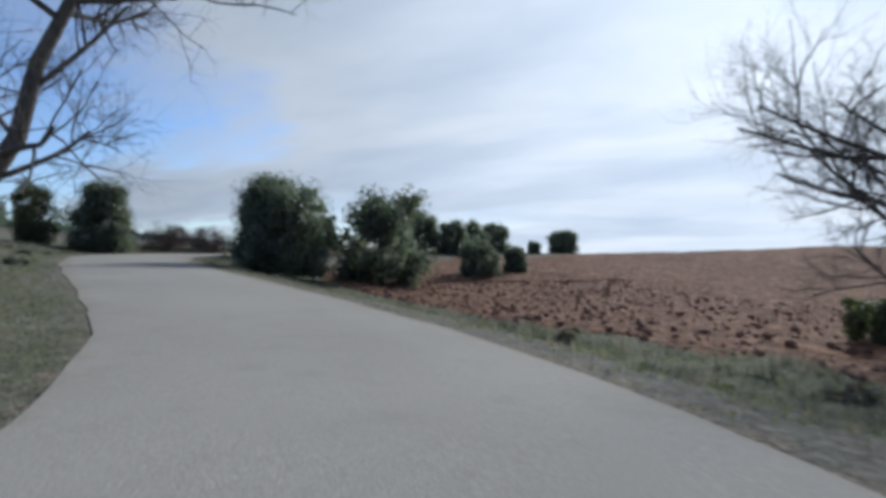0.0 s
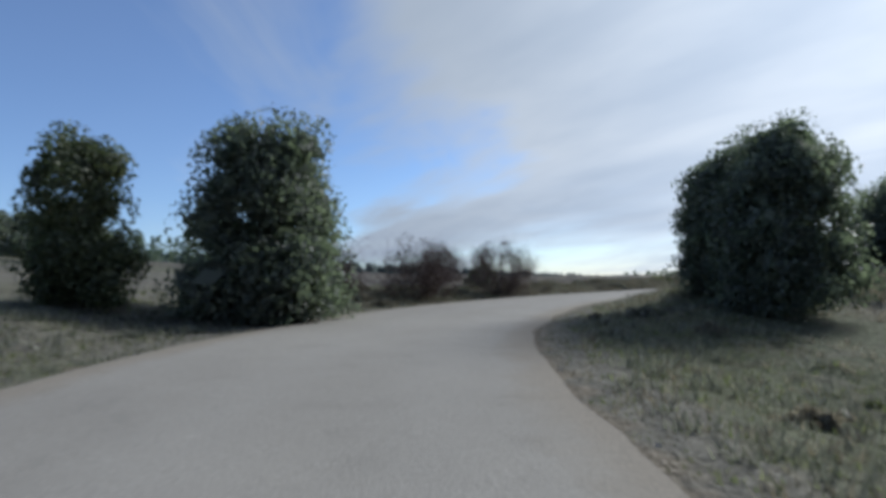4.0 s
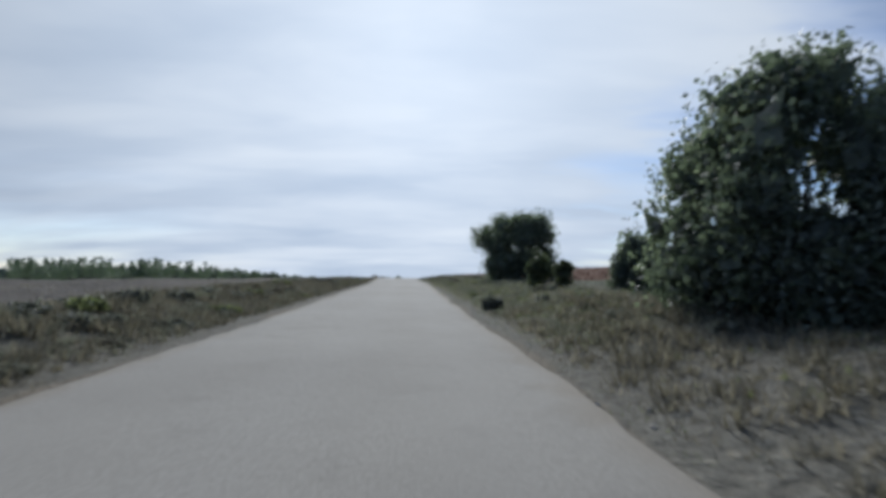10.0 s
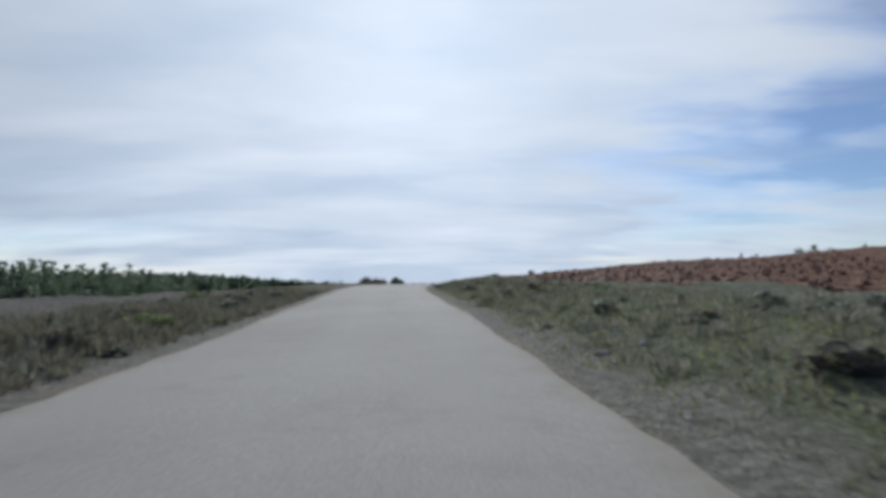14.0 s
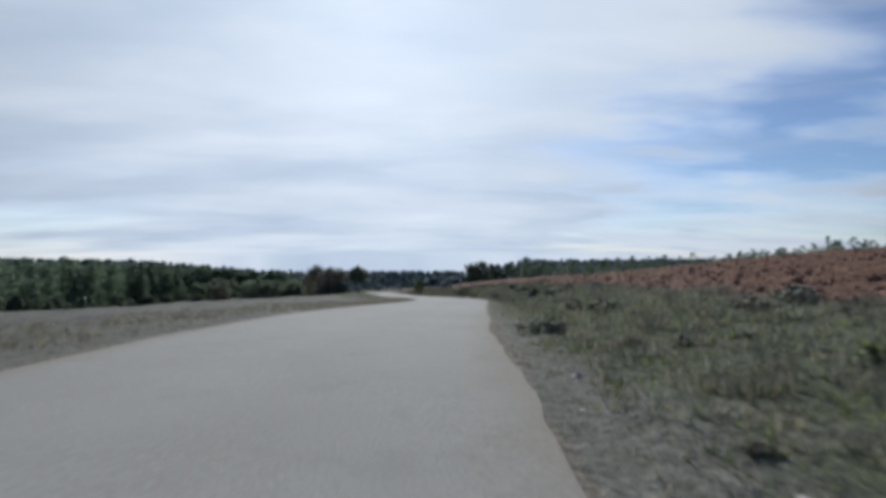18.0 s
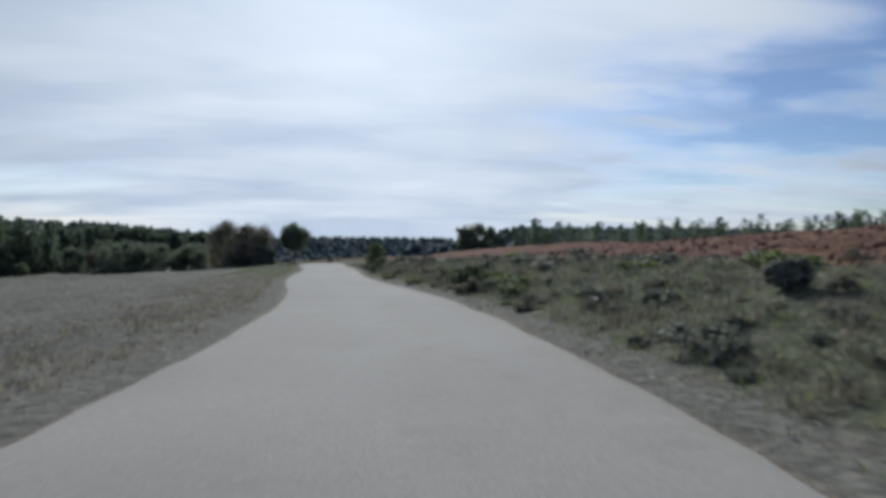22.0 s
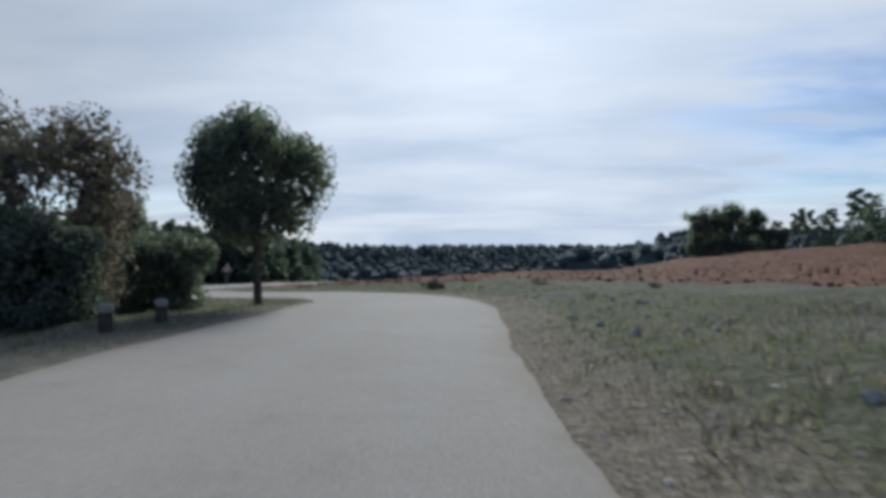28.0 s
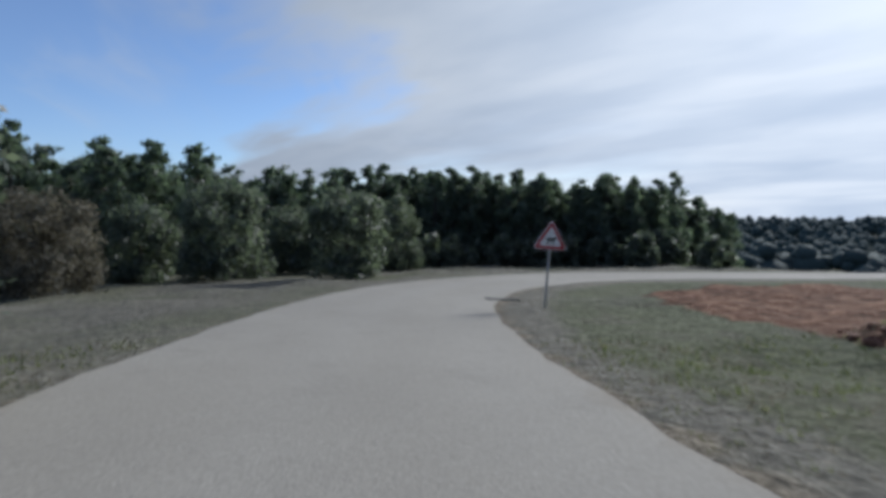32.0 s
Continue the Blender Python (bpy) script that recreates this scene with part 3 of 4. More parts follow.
def shrub(x, y, w, h, seed, label):
    rng = np.random.RandomState(seed)
    base = tagged(new("shrub"), label, "shrub")
    base.location = (x, y, ground_z(x, y) - 0.03)
    t = []
    for i in range(60):
        a, lean = rng.uniform(0, 6.283), rng.uniform(0.1, 1.15)
        r = w * 0.2 * rng.rand()
        branches(rng, (math.cos(a) * r, math.sin(a) * r, -0.05), (math.cos(a) * lean, math.sin(a) * lean, 1.0), h * rng.uniform(0.45, 0.66), 0.014, 2, t, 0.35, 0.05, (5, 7))
    part("twigwork", join_tubes("twigwork", t, PURPLE_TWIG), base, "dense reddish grey bare twigs")
    part("foliage", crown_mesh("foliage", rng, w * 0.98, h * 0.8, 0.0, 46, 5200, 0.055, RUSSET_LEAF, 1.0, 0.3, 0.0, skirt=True), base)
    return base


def bush(x, y, w, h, seed, label, leaf=OLIVE_LEAF, size=0.06, leaves=4500):
    rng = np.random.RandomState(seed)
    base = tagged(new("bush"), label, "bush")
    base.location = (x, y, ground_z(x, y) - 0.03)
    t = []
    for i in range(7):
        a = rng.uniform(0, 6.283)
        branches(rng, (0, 0, -0.05), (math.cos(a) * 0.6, math.sin(a) * 0.6, 0.9), h * 0.6, 0.018, 1, t)
    part("twigwork", join_tubes("twigwork", t, TWIG), base)
    part("foliage", crown_mesh("foliage", rng, w, h, 0.0, 34, leaves, size, leaf, 0.9, 0.45, 0.6), base)
    return base


def bare_tree(x, y, seed, label, lean, trunk_r, height, limbs, low, reach=1.0):
    rng = np.random.RandomState(seed)
    base = tagged(new("bare_tree"), label, "tree")
    base.location = (x, y, ground_z(x, y) - 0.05)
    top = np.array([lean[0], lean[1], height])
    pts = [np.array([0, 0, -0.2]) + top * f + np.array([0, 0, 0]) + rng.normal(size=3) * 0.05 for f in np.linspace(0, 1, 8)]
    rad = np.linspace(trunk_r, trunk_r * 0.35, 8)
    part("trunk", join_tubes("trunk", [tube(pts, rad, 10)], TWIG), base)
    for i in range(limbs):
        t = []
        f = rng.uniform(low, 1.0) * 7
        k = min(int(f), 6)
        p = pts[k] + (pts[k + 1] - pts[k]) * (f - k)
        a = i * 2.4 + rng.uniform(0, 0.8)
        branches(rng, p, (math.cos(a), math.sin(a), rng.uniform(0.05, 0.6)), height * reach * rng.uniform(0.38, 0.66), trunk_r * 0.3, 3, t, 0.4, 0.12, (5, 7))
        part("limb", join_tubes("limb", t, TWIG), base)
    return base


def pine_meshes(seed, h=8.0, dense=1.0):
    rng = np.random.RandomState(seed)
    t = [tube([(0, 0, -0.2), (0.05, 0.03, h * 0.45), (0, 0, h * 0.86)], [0.16, 0.11, 0.03], 6)]
    for i in range(12):
        z = h * rng.uniform(0.3, 0.9)
        a = rng.uniform(0, 6.283)
        l = (1 - z / h) * h * 0.32 + 0.4
        t.append(tube([(0, 0, z), (math.cos(a) * l, math.sin(a) * l, z + 0.25 * l)], [0.04, 0.015], 3))
    trunk = join_tubes("trunk", t, BARK)
    # whorls that narrow towards the top
    clump = []
    for z in np.linspace(0.08, 0.94, 13 if dense > 0.6 else 9):
        wide = h * 0.22 * (1.04 - z) ** 0.6 * rng.uniform(0.85, 1.1)
        for k in range(4 if z < 0.6 else 3):
            a = k * 2.0 + rng.uniform(0, 1.6)
            r = wide * rng.uniform(0.3, 1.0)
            clump.append((np.array([math.cos(a) * r, math.sin(a) * r, h * (z + rng.normal() * 0.03)]), h * (0.05 + 0.05 * (1 - z))))
    crown = leaf_mass("crown", rng, clump, np.array([0, 0, h * 0.4]), h, int(32 * dense), 0.18 / dense ** 0.3, PINE_LEAF, 0.75, 0.55 if dense > 0.6 else 0.75, 28 if dense > 0.6 else 9)
    return trunk, crown


def umbrella_pine_meshes(seed, h=8.0):
    """Open-grown pine: bare lower trunk, flat tufted boughs."""
    rng = np.random.RandomState(seed)
    t = [tube([(0, 0, -0.2), (0.1, 0.03, h * 0.4), (0.05, 0, h * 0.92)], [0.15, 0.1, 0.03], 6)]
    clump = []
    for i in range(15):
        z = h * (0.42 + 0.55 * (i + rng.rand()) / 15)
        a, l = i * 2.4 + rng.rand(), h * 0.24 * (1.15 - z / h * 0.75) * rng.uniform(0.6, 1.1)
        tip = np.array([math.cos(a) * l, math.sin(a) * l, z + 0.1 * l])
        t.append(tube([(0.05, 0, z - 0.25 * l), tip * 0.5 + np.array([0.02, 0, z * 0.5 - 0.05 * l]), tip], [0.045, 0.03, 0.012], 4))
        for k in range(3):
            clump.append((tip * (0.7 + 0.2 * k) * np.array([1, 1, 0]) + np.array([0, 0, tip[2] + rng.normal() * 0.12]), h * 0.055))
    return join_tubes("trunk", t, BARK), leaf_mass("crown", rng, clump, np.array([0, 0, h * 0.5]), h, 40, 0.2, PINE_LEAF, 0.6, 0.5)


# ---------------------------------------------------------------- ground and road
def graded(lo, hi, step, reach, growth=1.17):
    core = list(np.arange(lo, hi + step * 0.5, step))
    s, a, b = step, lo, hi
    left, right = [], []
    while a > lo - reach:
        s *= growth
        a -= s
        b += s
        left.append(a), right.append(b)
    return np.array(left[::-1] + core + right)


def build_ground():
    gx, gy = graded(-100, 22, 0.6, 2600), graded(-14, 345, 0.6, 2600)
    X, Y = np.meshgrid(gx, gy)
    x, y = X.ravel(), Y.ravel()
    z, d, s = land(x, y)
    off = np.abs(d) - half(s)
    z = z - 0.12 * smoothstep(off, -0.3, -0.95) * (off < 1)
    z += np.where((off > 0.2) & (off < 1.2), 0.025 * wave(x, y, 1.3, 8), 0)
    nx, ny = len(gx), len(gy)
    i = (np.arange(ny - 1)[:, None] * nx + np.arange(nx - 1)).ravel()
    me = mesh_from("ground", np.stack([x, y, z], 1), np.stack([i, i + 1, i + nx + 1, i + nx], 1), GROUND, smooth=True)
    right = d > 0
    red = smoothstep(d - np.interp(s, KNOT, RED_FROM), -0.6, 0.9) * right * smoothstep(d, 190, 120)
    green = np.where(right, smoothstep(off, 0.4, 1.5) * (1 - 0.5 * smoothstep(off, 6, 14)), 0.72 * smoothstep(off, 0.4, 1.2) * (1 - 0.85 * smoothstep(off, 2.2, 6)))
    green = np.where((~right) & ((s < 60) | (s > 262)), 0.62, green)
    green = np.where((~right) & (s >= 60) & (s <= 262), green * (0.35 + 0.3 * smoothstep(s, 150, 220)), green)
    green = np.where(right, green * (1 - 0.75 * smoothstep(s, 48, 60) * smoothstep(s, 108, 92)), green)
    dirt = smoothstep(off, 0.25 + 0.3 * right, 0.02) * 0.8 + 0.6 * right * (s > 288) * (s < 312) * smoothstep(off, 3.2, 1.0)
    fallow = np.where(right, 0.0, smoothstep(off, 2.6, 5.0) * smoothstep(s, 50, 62) * smoothstep(s, 225, 175))
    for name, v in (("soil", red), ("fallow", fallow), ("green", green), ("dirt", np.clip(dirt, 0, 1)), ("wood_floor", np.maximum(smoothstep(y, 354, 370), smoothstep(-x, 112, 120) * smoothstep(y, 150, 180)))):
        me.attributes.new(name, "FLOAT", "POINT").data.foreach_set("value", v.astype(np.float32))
    tagged(new("ground", me), "rough grass verges, dry fields and ploughed red earth", "ground", kind="structure")


def build_road():
    rng = np.random.RandomState(4)
    n = len(RS) * 2 - 1
    s = np.linspace(RS[0], RS[-1], n)
    x, y, z, h = (np.interp(s, RS, v) for v in (RX, RY, RZ, RH))
    jag = np.convolve(rng.normal(size=(n + 8)), np.ones(5) / 5, "valid")[:n] * 0.11
    jag2 = np.convolve(rng.normal(size=(n + 8)), np.ones(5) / 5, "valid")[:n] * 0.11
    cols = []
    offs = []
    for k, f in enumerate((-1, -1, -1, -0.93, -0.6, -0.2, 0.2, 0.6, 0.93, 1, 1, 1)):
        o = f * half(s) + (jag if f <= -1 else jag2 if f >= 1 else 0)
        crownz = 0.03 * (1 - f * f) + (-0.2 if k in (0, 11) else 0)
        across = y + np.sin(h) * o
        cols.append(np.stack([x + np.cos(h) * o, across, z - fall(across) + crownz + 0.014], 1))
        offs.append(np.broadcast_to(o, n))
    V = np.stack(cols, 1).reshape(-1, 3)
    O = np.stack(offs, 1).reshape(-1)
    m = len(cols)
    i = (np.arange(n - 1)[:, None] * m + np.array([0, 2, 3, 4, 5, 6, 7, 8, 10])).ravel()
    F = np.stack([i, i + 1, i + m + 1, i + m], 1)
    me = mesh_from("road", V, F, ASPHALT, smooth=True)
    uv = me.uv_layers.new(name="across")
    along = np.repeat(s, m)
    vi = F.ravel()
    uv.data.foreach_set("uv", np.stack([O[vi], along[vi]], 1).ravel().astype(np.float32))
    tagged(new("road", me), "worn pale grey asphalt lane without markings", "road", kind="structure")


build_ground()
build_road()

# ---------------------------------------------------------------- trees and shrubs along the road
HOLM = "dense dark green holm oak beside the road"


def foliage(x, y, w):
    """Finer leaves on the trees that stand close to the lane."""
    close = abs(float(land([x], [y])[1][0])) < 11
    return {"leaves": int(11000 + 2600 * w), "size": 0.086, "clumps": int(80 + 10 * w), "core": 0.8} if close else {"leaves": int(3000 + 900 * w), "size": 0.14, "core": 0.8}


OAKS = [  # x, y, width, height
    (-25.4, 22.4, 6.3, 5.9), (-22.9, 28.6, 7.2, 6.3), (-23.2, 41.6, 4.0, 3.3), (-60.5, 17.7, 3.4, 2.6), (-68, 14.7, 4.5, 3),
    (-36.8, 32.9, 3.4, 4.3), (-35.0, 32.1, 3.8, 4.9), (-35.9, 58.4, 4.4, 4.2), (-39.7, 76.3, 6.2, 4.7), (-37.3, 66.9, 3.2, 3.6),
    (-38.5, 88.2, 2.6, 2.2), (-64.9, 275.2, 3.6, 2.6), (-81.8, 272.9, 9, 5), (-67.7, 284, 4, 3.2), (-79.3, 275.2, 8, 4.6),
    (-76, 279.5, 7, 4.4), (-74.6, 290.5, 4.1, 5.6), (-93.1, 309.8, 5, 5), (-100, 306.1, 6, 6.2), (-104.5, 303.1, 4.5, 4.6),
    (-102.5, 316.4, 4.5, 5), (-104.2, 313.2, 4.5, 4.6), (-101.4, 320.3, 5, 6), (-40.6, 107, 7.2, 5.0), (-39.7, 56.0, 8.2, 5.3),
    (-42.8, 21.3, 4.8, 5.2), (-22.8, 48, 2.5, 2.4), (-29.4, 345, 6, 6.6), (-26.4, 346, 6.6, 7.4),
    (-23.2, 346, 5, 6.2), (-21.2, 344, 3, 3.4),
]
for i, (x, y, w, h) in enumerate(OAKS):
    oak(x, y, w, h, 100 + i, HOLM if h > 3.0 else "low bushy dark green holm oak", **foliage(x, y, w))
OLIVE_OAKS = [
    (-43.5, 17.4, 3.2, 4.4), (-39.2, 40.2, 2.8, 3.4), (-38.8, 68.3, 4.2, 4.9),
]
for i, (x, y, w, h) in enumerate(OLIVE_OAKS):
    oak(x, y, w, h, 60 + i, "olive green young oak with an open crown", OLIVE_LEAF, ragged=0.4, leaves=15000, size=0.085, core=0.7)
BROWN_OAKS = [
    (-66.9, 277.6, 5.8, 7.3), (-70, 276.6, 6.8, 7.0), (-96.7, 296.8, 6, 4.6),
]
for i, (x, y, w, h) in enumerate(BROWN_OAKS):
    oak(x, y, w, h, 70 + i, "brownish thinly leaved oak at the wood's edge", BROWN_LEAF, ragged=0.3, leaves=13000, size=0.1, core=0.6)
oak(-61.7, 279.7, 4.6, 5.8, 63, "holm oak with a clear trunk and rounded crown", OAK_LEAF, 0.33, leaves=17000, size=0.085, clumps=70, dome=0.6, core=0.75)
shrub(-48.1, 29.2, 4.2, 3.35, 71, "leafless reddish brown shrub on the bank")
shrub(-49.5, 34.9, 4.2, 3.35, 72, "leafless reddish brown shrub on the bank")
shrub(-56.1, 35.5, 3.6, 2.9, 74, "pale leafless shrub on the bank")
shrub(-47.8, 25.1, 2.9, 2.6, 73, "leafless reddish brown shrub on the bank")
bare_tree(-11.8, 3.3, 81, "leafless grey tree leaning over the road", (1.7, 1.9), 0.2, 7.5, 16, 0.3, 0.62)
bare_tree(2.5, 14.6, 82, "leafless grey tree with spreading twiggy branches", (-0.8, 0.2), 0.22, 5.8, 26, 0.1)
BUSHES = [
    (1.2, 16.2, 1.6, 1.1), (-42.3, 88.7, 1.2, 1.5), (-41.2, 89.2, 0.9, 1.3), (-44.5, 85.2, 1, 0.45), (-49.1, 247.1, 2.2, 2.7),
    (-58.2, 291.1, 1.7, 0.5), (-44.4, 181.4, 0.65, 0.62), (-44.3, 219.2, 1.8, 0.8), (-44.9, 242.5, 1.3, 0.6),
    (-45.9, 245.4, 1.2, 0.6), (-44.6, 239.5, 1, 0.5), (-41.1, 205.5, 0.9, 0.5), (-52.2, 35.7, 2.2, 1.3),
]
for i, (x, y, w, h) in enumerate(BUSHES):
    bush(x, y, w, h, 200 + i, "small dark bush on the grassy verge" if h > 0.7 else "low grey-green bush on the verge", OLIVE_LEAF if h > 0.7 else GREY_LEAF)


# ---------------------------------------------------------------- pine woods
def pine_woods():
    rng = np.random.RandomState(12)
    kinds = [pine_meshes(300 + i, 8.0, 1.0) for i in range(4)]
    spots = []
    # belt on the left hand of the descent, round behind the last bend, and along the ridge on the right hand
    for _ in range(420):
        y = rng.uniform(172, 325)
        spots.append((-112 - 45 * rng.rand() ** 1.4, y, float(np.interp(y, (172, 200, 280), (0.72, 0.92, 1.14)))))
    for _ in range(300):
        u = rng.rand() * 0.43
        spots.append((-116.5 + u * 55 + rng.normal() * 2, 324 + u * 38 + rng.uniform(0, 26), 1.14 - 0.45 * u))
    for i in range(110):
        u = i / 109
        spots.append((64 - 80 * u + rng.normal() * 3, 297 + u * 46 + rng.normal() * 4, rng.uniform(0.36, 0.68)))
    for i in range(95):
        spots.append((44 + rng.normal() * 5, 236 + i * 0.8 + rng.normal() * 2, rng.uniform(0.42, 0.74)))
    spots += [(-124 - rng.uniform(0, 30), rng.uniform(-40, 58), 0.8) for _ in range(170)]
    # closed stand behind the last bend
    spots += [(rng.uniform(-146, -119), rng.uniform(272, 338), rng.uniform(1.14, 1.26)) for _ in range(330)]
    xy = np.array(spots)
    z, d, s = land(xy[:, 0], xy[:, 1])
    near = np.argsort(np.abs(d))
    rest = []
    count = 0
    for i in near:
        if abs(d[i]) < 9:
            continue
        x, y, k = spots[i]
        size = k * rng.uniform(0.86, 1.12)
        turn, wide = rng.uniform(0, 6.28), size * rng.uniform(0.9, 1.2) * (1.45 if k < 0.7 else 1.0)
        place = (x, y, float(z[i]) - 0.1)
        count += 1
        if count > 280:
            rest.append((i % 4, place, turn, wide, size))
            continue
        base = new("pine_tree")
        tagged(base, "dark green pine at the edge of the woods" if k > 0.7 else "small dark pine on the skyline", "tree", "pine woods")
        base.location = place
        base.rotation_euler = (0, 0, turn)
        base.scale = (wide, wide, size)
        part("trunk", kinds[i % 4][0], base)
        part("crown", kinds[i % 4][1], base)
    V, F, n = [], [], 0
    for me in [pine_meshes(310 + i, 8.0, 0.35)[1] for i in range(4)]:
        v = np.empty(len(me.vertices) * 3, np.float32)
        me.vertices.foreach_get("co", v)
        f = np.empty(len(me.polygons) * 3, np.int32)
        me.polygons.foreach_get("vertices", f)
        F.append(f.reshape(-1, 3)), V.append(v.reshape(-1, 3))
    vs, fs = [], []
    for k, place, turn, wide, size in rest:
        c, q = math.cos(turn), math.sin(turn)
        v = V[k]
        vs.append(np.stack([(v[:, 0] * c - v[:, 1] * q) * wide, (v[:, 0] * q + v[:, 1] * c) * wide, v[:, 2] * size], 1) + np.array(place))
        fs.append(F[k] + n)
        n += len(v)
    me = mesh_from("pine_wood", np.concatenate(vs), np.concatenate(fs), PINE_LEAF)
    tagged(new("pine_wood", me), "dense dark green pine wood behind its edge", "woods", kind="stuff")


pine_woods()


def skyline_pines():
    kinds = [umbrella_pine_meshes(330 + i) for i in range(3)]
    rng = np.random.RandomState(8)
    # x, y, height of the open-grown pines along the field's far edge
    for i, (x, y, h) in enumerate(((-20.5, 345, 4.4), (-18.4, 344, 5.0), (-16.5, 346, 5.6), (-14.6, 344, 5.2), (-11.6, 343, 7.4), (-9.2, 344, 5.0), (-6.0, 342, 6.0),
                                   (-2, 341, 4.6), (3, 338, 5.4), (7, 322, 4.4), (13, 334, 5.0), (20, 331, 4.6), (28, 326, 5.2))):
        base = tagged(new("pine_tree"), "open-grown pine with a bare lower trunk on the skyline", "tree", "skyline pines")
        base.location = (x, y, ground_z(x, y) - 0.05)
        base.rotation_euler = (0, 0, rng.uniform(0, 6.28))
        base.scale = (h / 8 * 1.15, h / 8 * 1.15, h / 8)
        part("trunk", kinds[i % 3][0], base)
        part("crown", kinds[i % 3][1], base)


skyline_pines()


def undergrowth():
    """Scrub that closes the foot of the woods."""
    rng = np.random.RandomState(17)
    kinds = [crown_mesh("scrub", np.random.RandomState(400 + i), 3.0, 2.6, 0.0, 14, 500, 0.26, OAK_LEAF, 1.0, 0.3, 0.8) for i in range(3)]
    spots = [(-108 - 8 * rng.rand(), rng.uniform(175, 322)) for _ in range(70)]
    for _ in range(45):
        u = rng.rand() * 0.52
        spots.append((-114.5 + u * 58 + rng.normal() * 1.5, 320 + u * 38 + rng.uniform(-1, 5)))
    for i, (x, y) in enumerate(spots):
        z, d, s = land([x], [y])
        if abs(d[0]) < 8:
            continue
        k = rng.uniform(0.6, 1.25)
        ob = tagged(new("scrub_bush", kinds[i % 3]), "dense dark scrub at the foot of the pines", "bush", "scrub at the wood's foot")
        ob.location = (x, y, float(z[0]) - 0.1)
        ob.rotation_euler = (0, 0, rng.uniform(0, 6.28))
        ob.scale = (k * 1.15, k * 1.15, k)


undergrowth()


def far_woods():
    """Distant wooded hills: many coarse crowns in one mesh, with haze tinted into the leaf colour."""
    rng = np.random.RandomState(15)
    V, F, n = [], [], 0
    xs, ys = [], []
    for _ in range(4500):
        x, y = rng.uniform(-420, 230), 390 + 290 * rng.rand() ** 1.7
        xs.append(x), ys.append(y)
    for _ in range(1500):
        xs.append(rng.uniform(-420, -160)), ys.append(rng.uniform(20, 430))
    z, d, s = land(np.array(xs), np.array(ys))
    for x, y, g in zip(xs, ys, z):
        h = rng.uniform(6.0, 9.0) if y > 390 else rng.uniform(3.6, 5.2)
        for k in range(3):
            v, f = blob(np.array([x + rng.normal() * 0.7, y + rng.normal() * 0.7, g + h * (0.3 + 0.26 * k)]), h * (0.46 - 0.13 * k), rng)
            V.append(v), F.append(f + n)
            n += len(v)
    me = mesh_from("far_woods", np.concatenate(V), np.concatenate(F), HAZE_LEAF, smooth=True)
    tagged(new("far_woods", me), "dark green wooded hills in the distance, haze put in their colour", "woods", kind="stuff")


far_woods()


# ---------------------------------------------------------------- road sign and marker posts
def road_sign(x, y, face):
    base = tagged(new("road_sign"), "triangular warning sign with red rim on a steel pole", "sign")
    base.location = (x, y, ground_z(x, y))
    base.rotation_euler = (0, radians(5), face)
    v, f = tube([(0, 0, -0.3), (0, 0, 1.95)], [0.028, 0.028], 10)
    part("pole", mesh_from("pole", v, f, STEEL, smooth=True), base)

    def tri(r, y0, y1, mat, name, corner):
        bm = bmesh.new()
        ring = []
        for i in range(3):
            a = math.pi / 2 + i * 2.0944
            for j in range(5):
                b = a + (j - 2) * 0.2618 * 2
                ring.append((math.cos(a) * (r - 2 * corner) + math.cos(b) * corner, math.sin(a) * (r - 2 * corner) + math.sin(b) * corner))
        front = [bm.verts.new((p[0], y0, p[1])) for p in ring]
        back = [bm.verts.new((p[0], y1, p[1])) for p in ring]
        bm.faces.new(front), bm.faces.new(back[::-1])
        for i in range(len(ring)):
            k = (i + 1) % len(ring)
            bm.faces.new((front[i], back[i], back[k], front[k]))
        bmesh.ops.recalc_face_normals(bm, faces=bm.faces)
        return part(name, bm_mesh(name, bm, mat), base, at=(0, 0, 1.58))

    tri(0.46, -0.05, -0.028, SIGN_WHITE, "backing", 0.055)
    tri(0.43, -0.056, -0.049, SIGN_RED, "rim", 0.05)
    tri(0.3, -0.062, -0.054, SIGN_WHITE, "plate", 0.03)
    bm = bmesh.new()
    for cx, cz, w, h in ((0.0, 0.0, 0.17, 0.075), (-0.06, -0.065, 0.03, 0.085), (0.06, -0.065, 0.03, 0.085), (0.1, 0.04, 0.055, 0.055)):
        bmesh.ops.create_cube(bm, size=1, matrix=Matrix.Translation((cx, -0.066, cz)) @ Matrix.Diagonal((w, 0.008, h, 1)))
    part("symbol", bm_mesh("symbol", bm, SIGN_BLACK), base, at=(0, 0, 1.58))
    return base


road_sign(-75.3, 302.5, radians(42))


# ---------------------------------------------------------------- grass, weeds, clods and pebbles
def scatter(n, s0, s1, d0, d1, rng, power=1.0):
    """Places beside the road: stations s0 to s1, d0 to d1 from the middle (negative: left hand)."""
    s = rng.uniform(s0, s1, n)
    u = rng.rand(n) ** power
    d = d0 + (d1 - d0) * u
    x, y, h = (np.interp(s, RS, v) for v in (RX, RY, RH))
    x, y = x + np.cos(h) * d, y + np.sin(h) * d
    z, dd, st = land(x, y)
    off = np.abs(dd) - half(st)
    keep = off > 0.1
    return x[keep], y[keep], z[keep] - 0.02, off[keep]


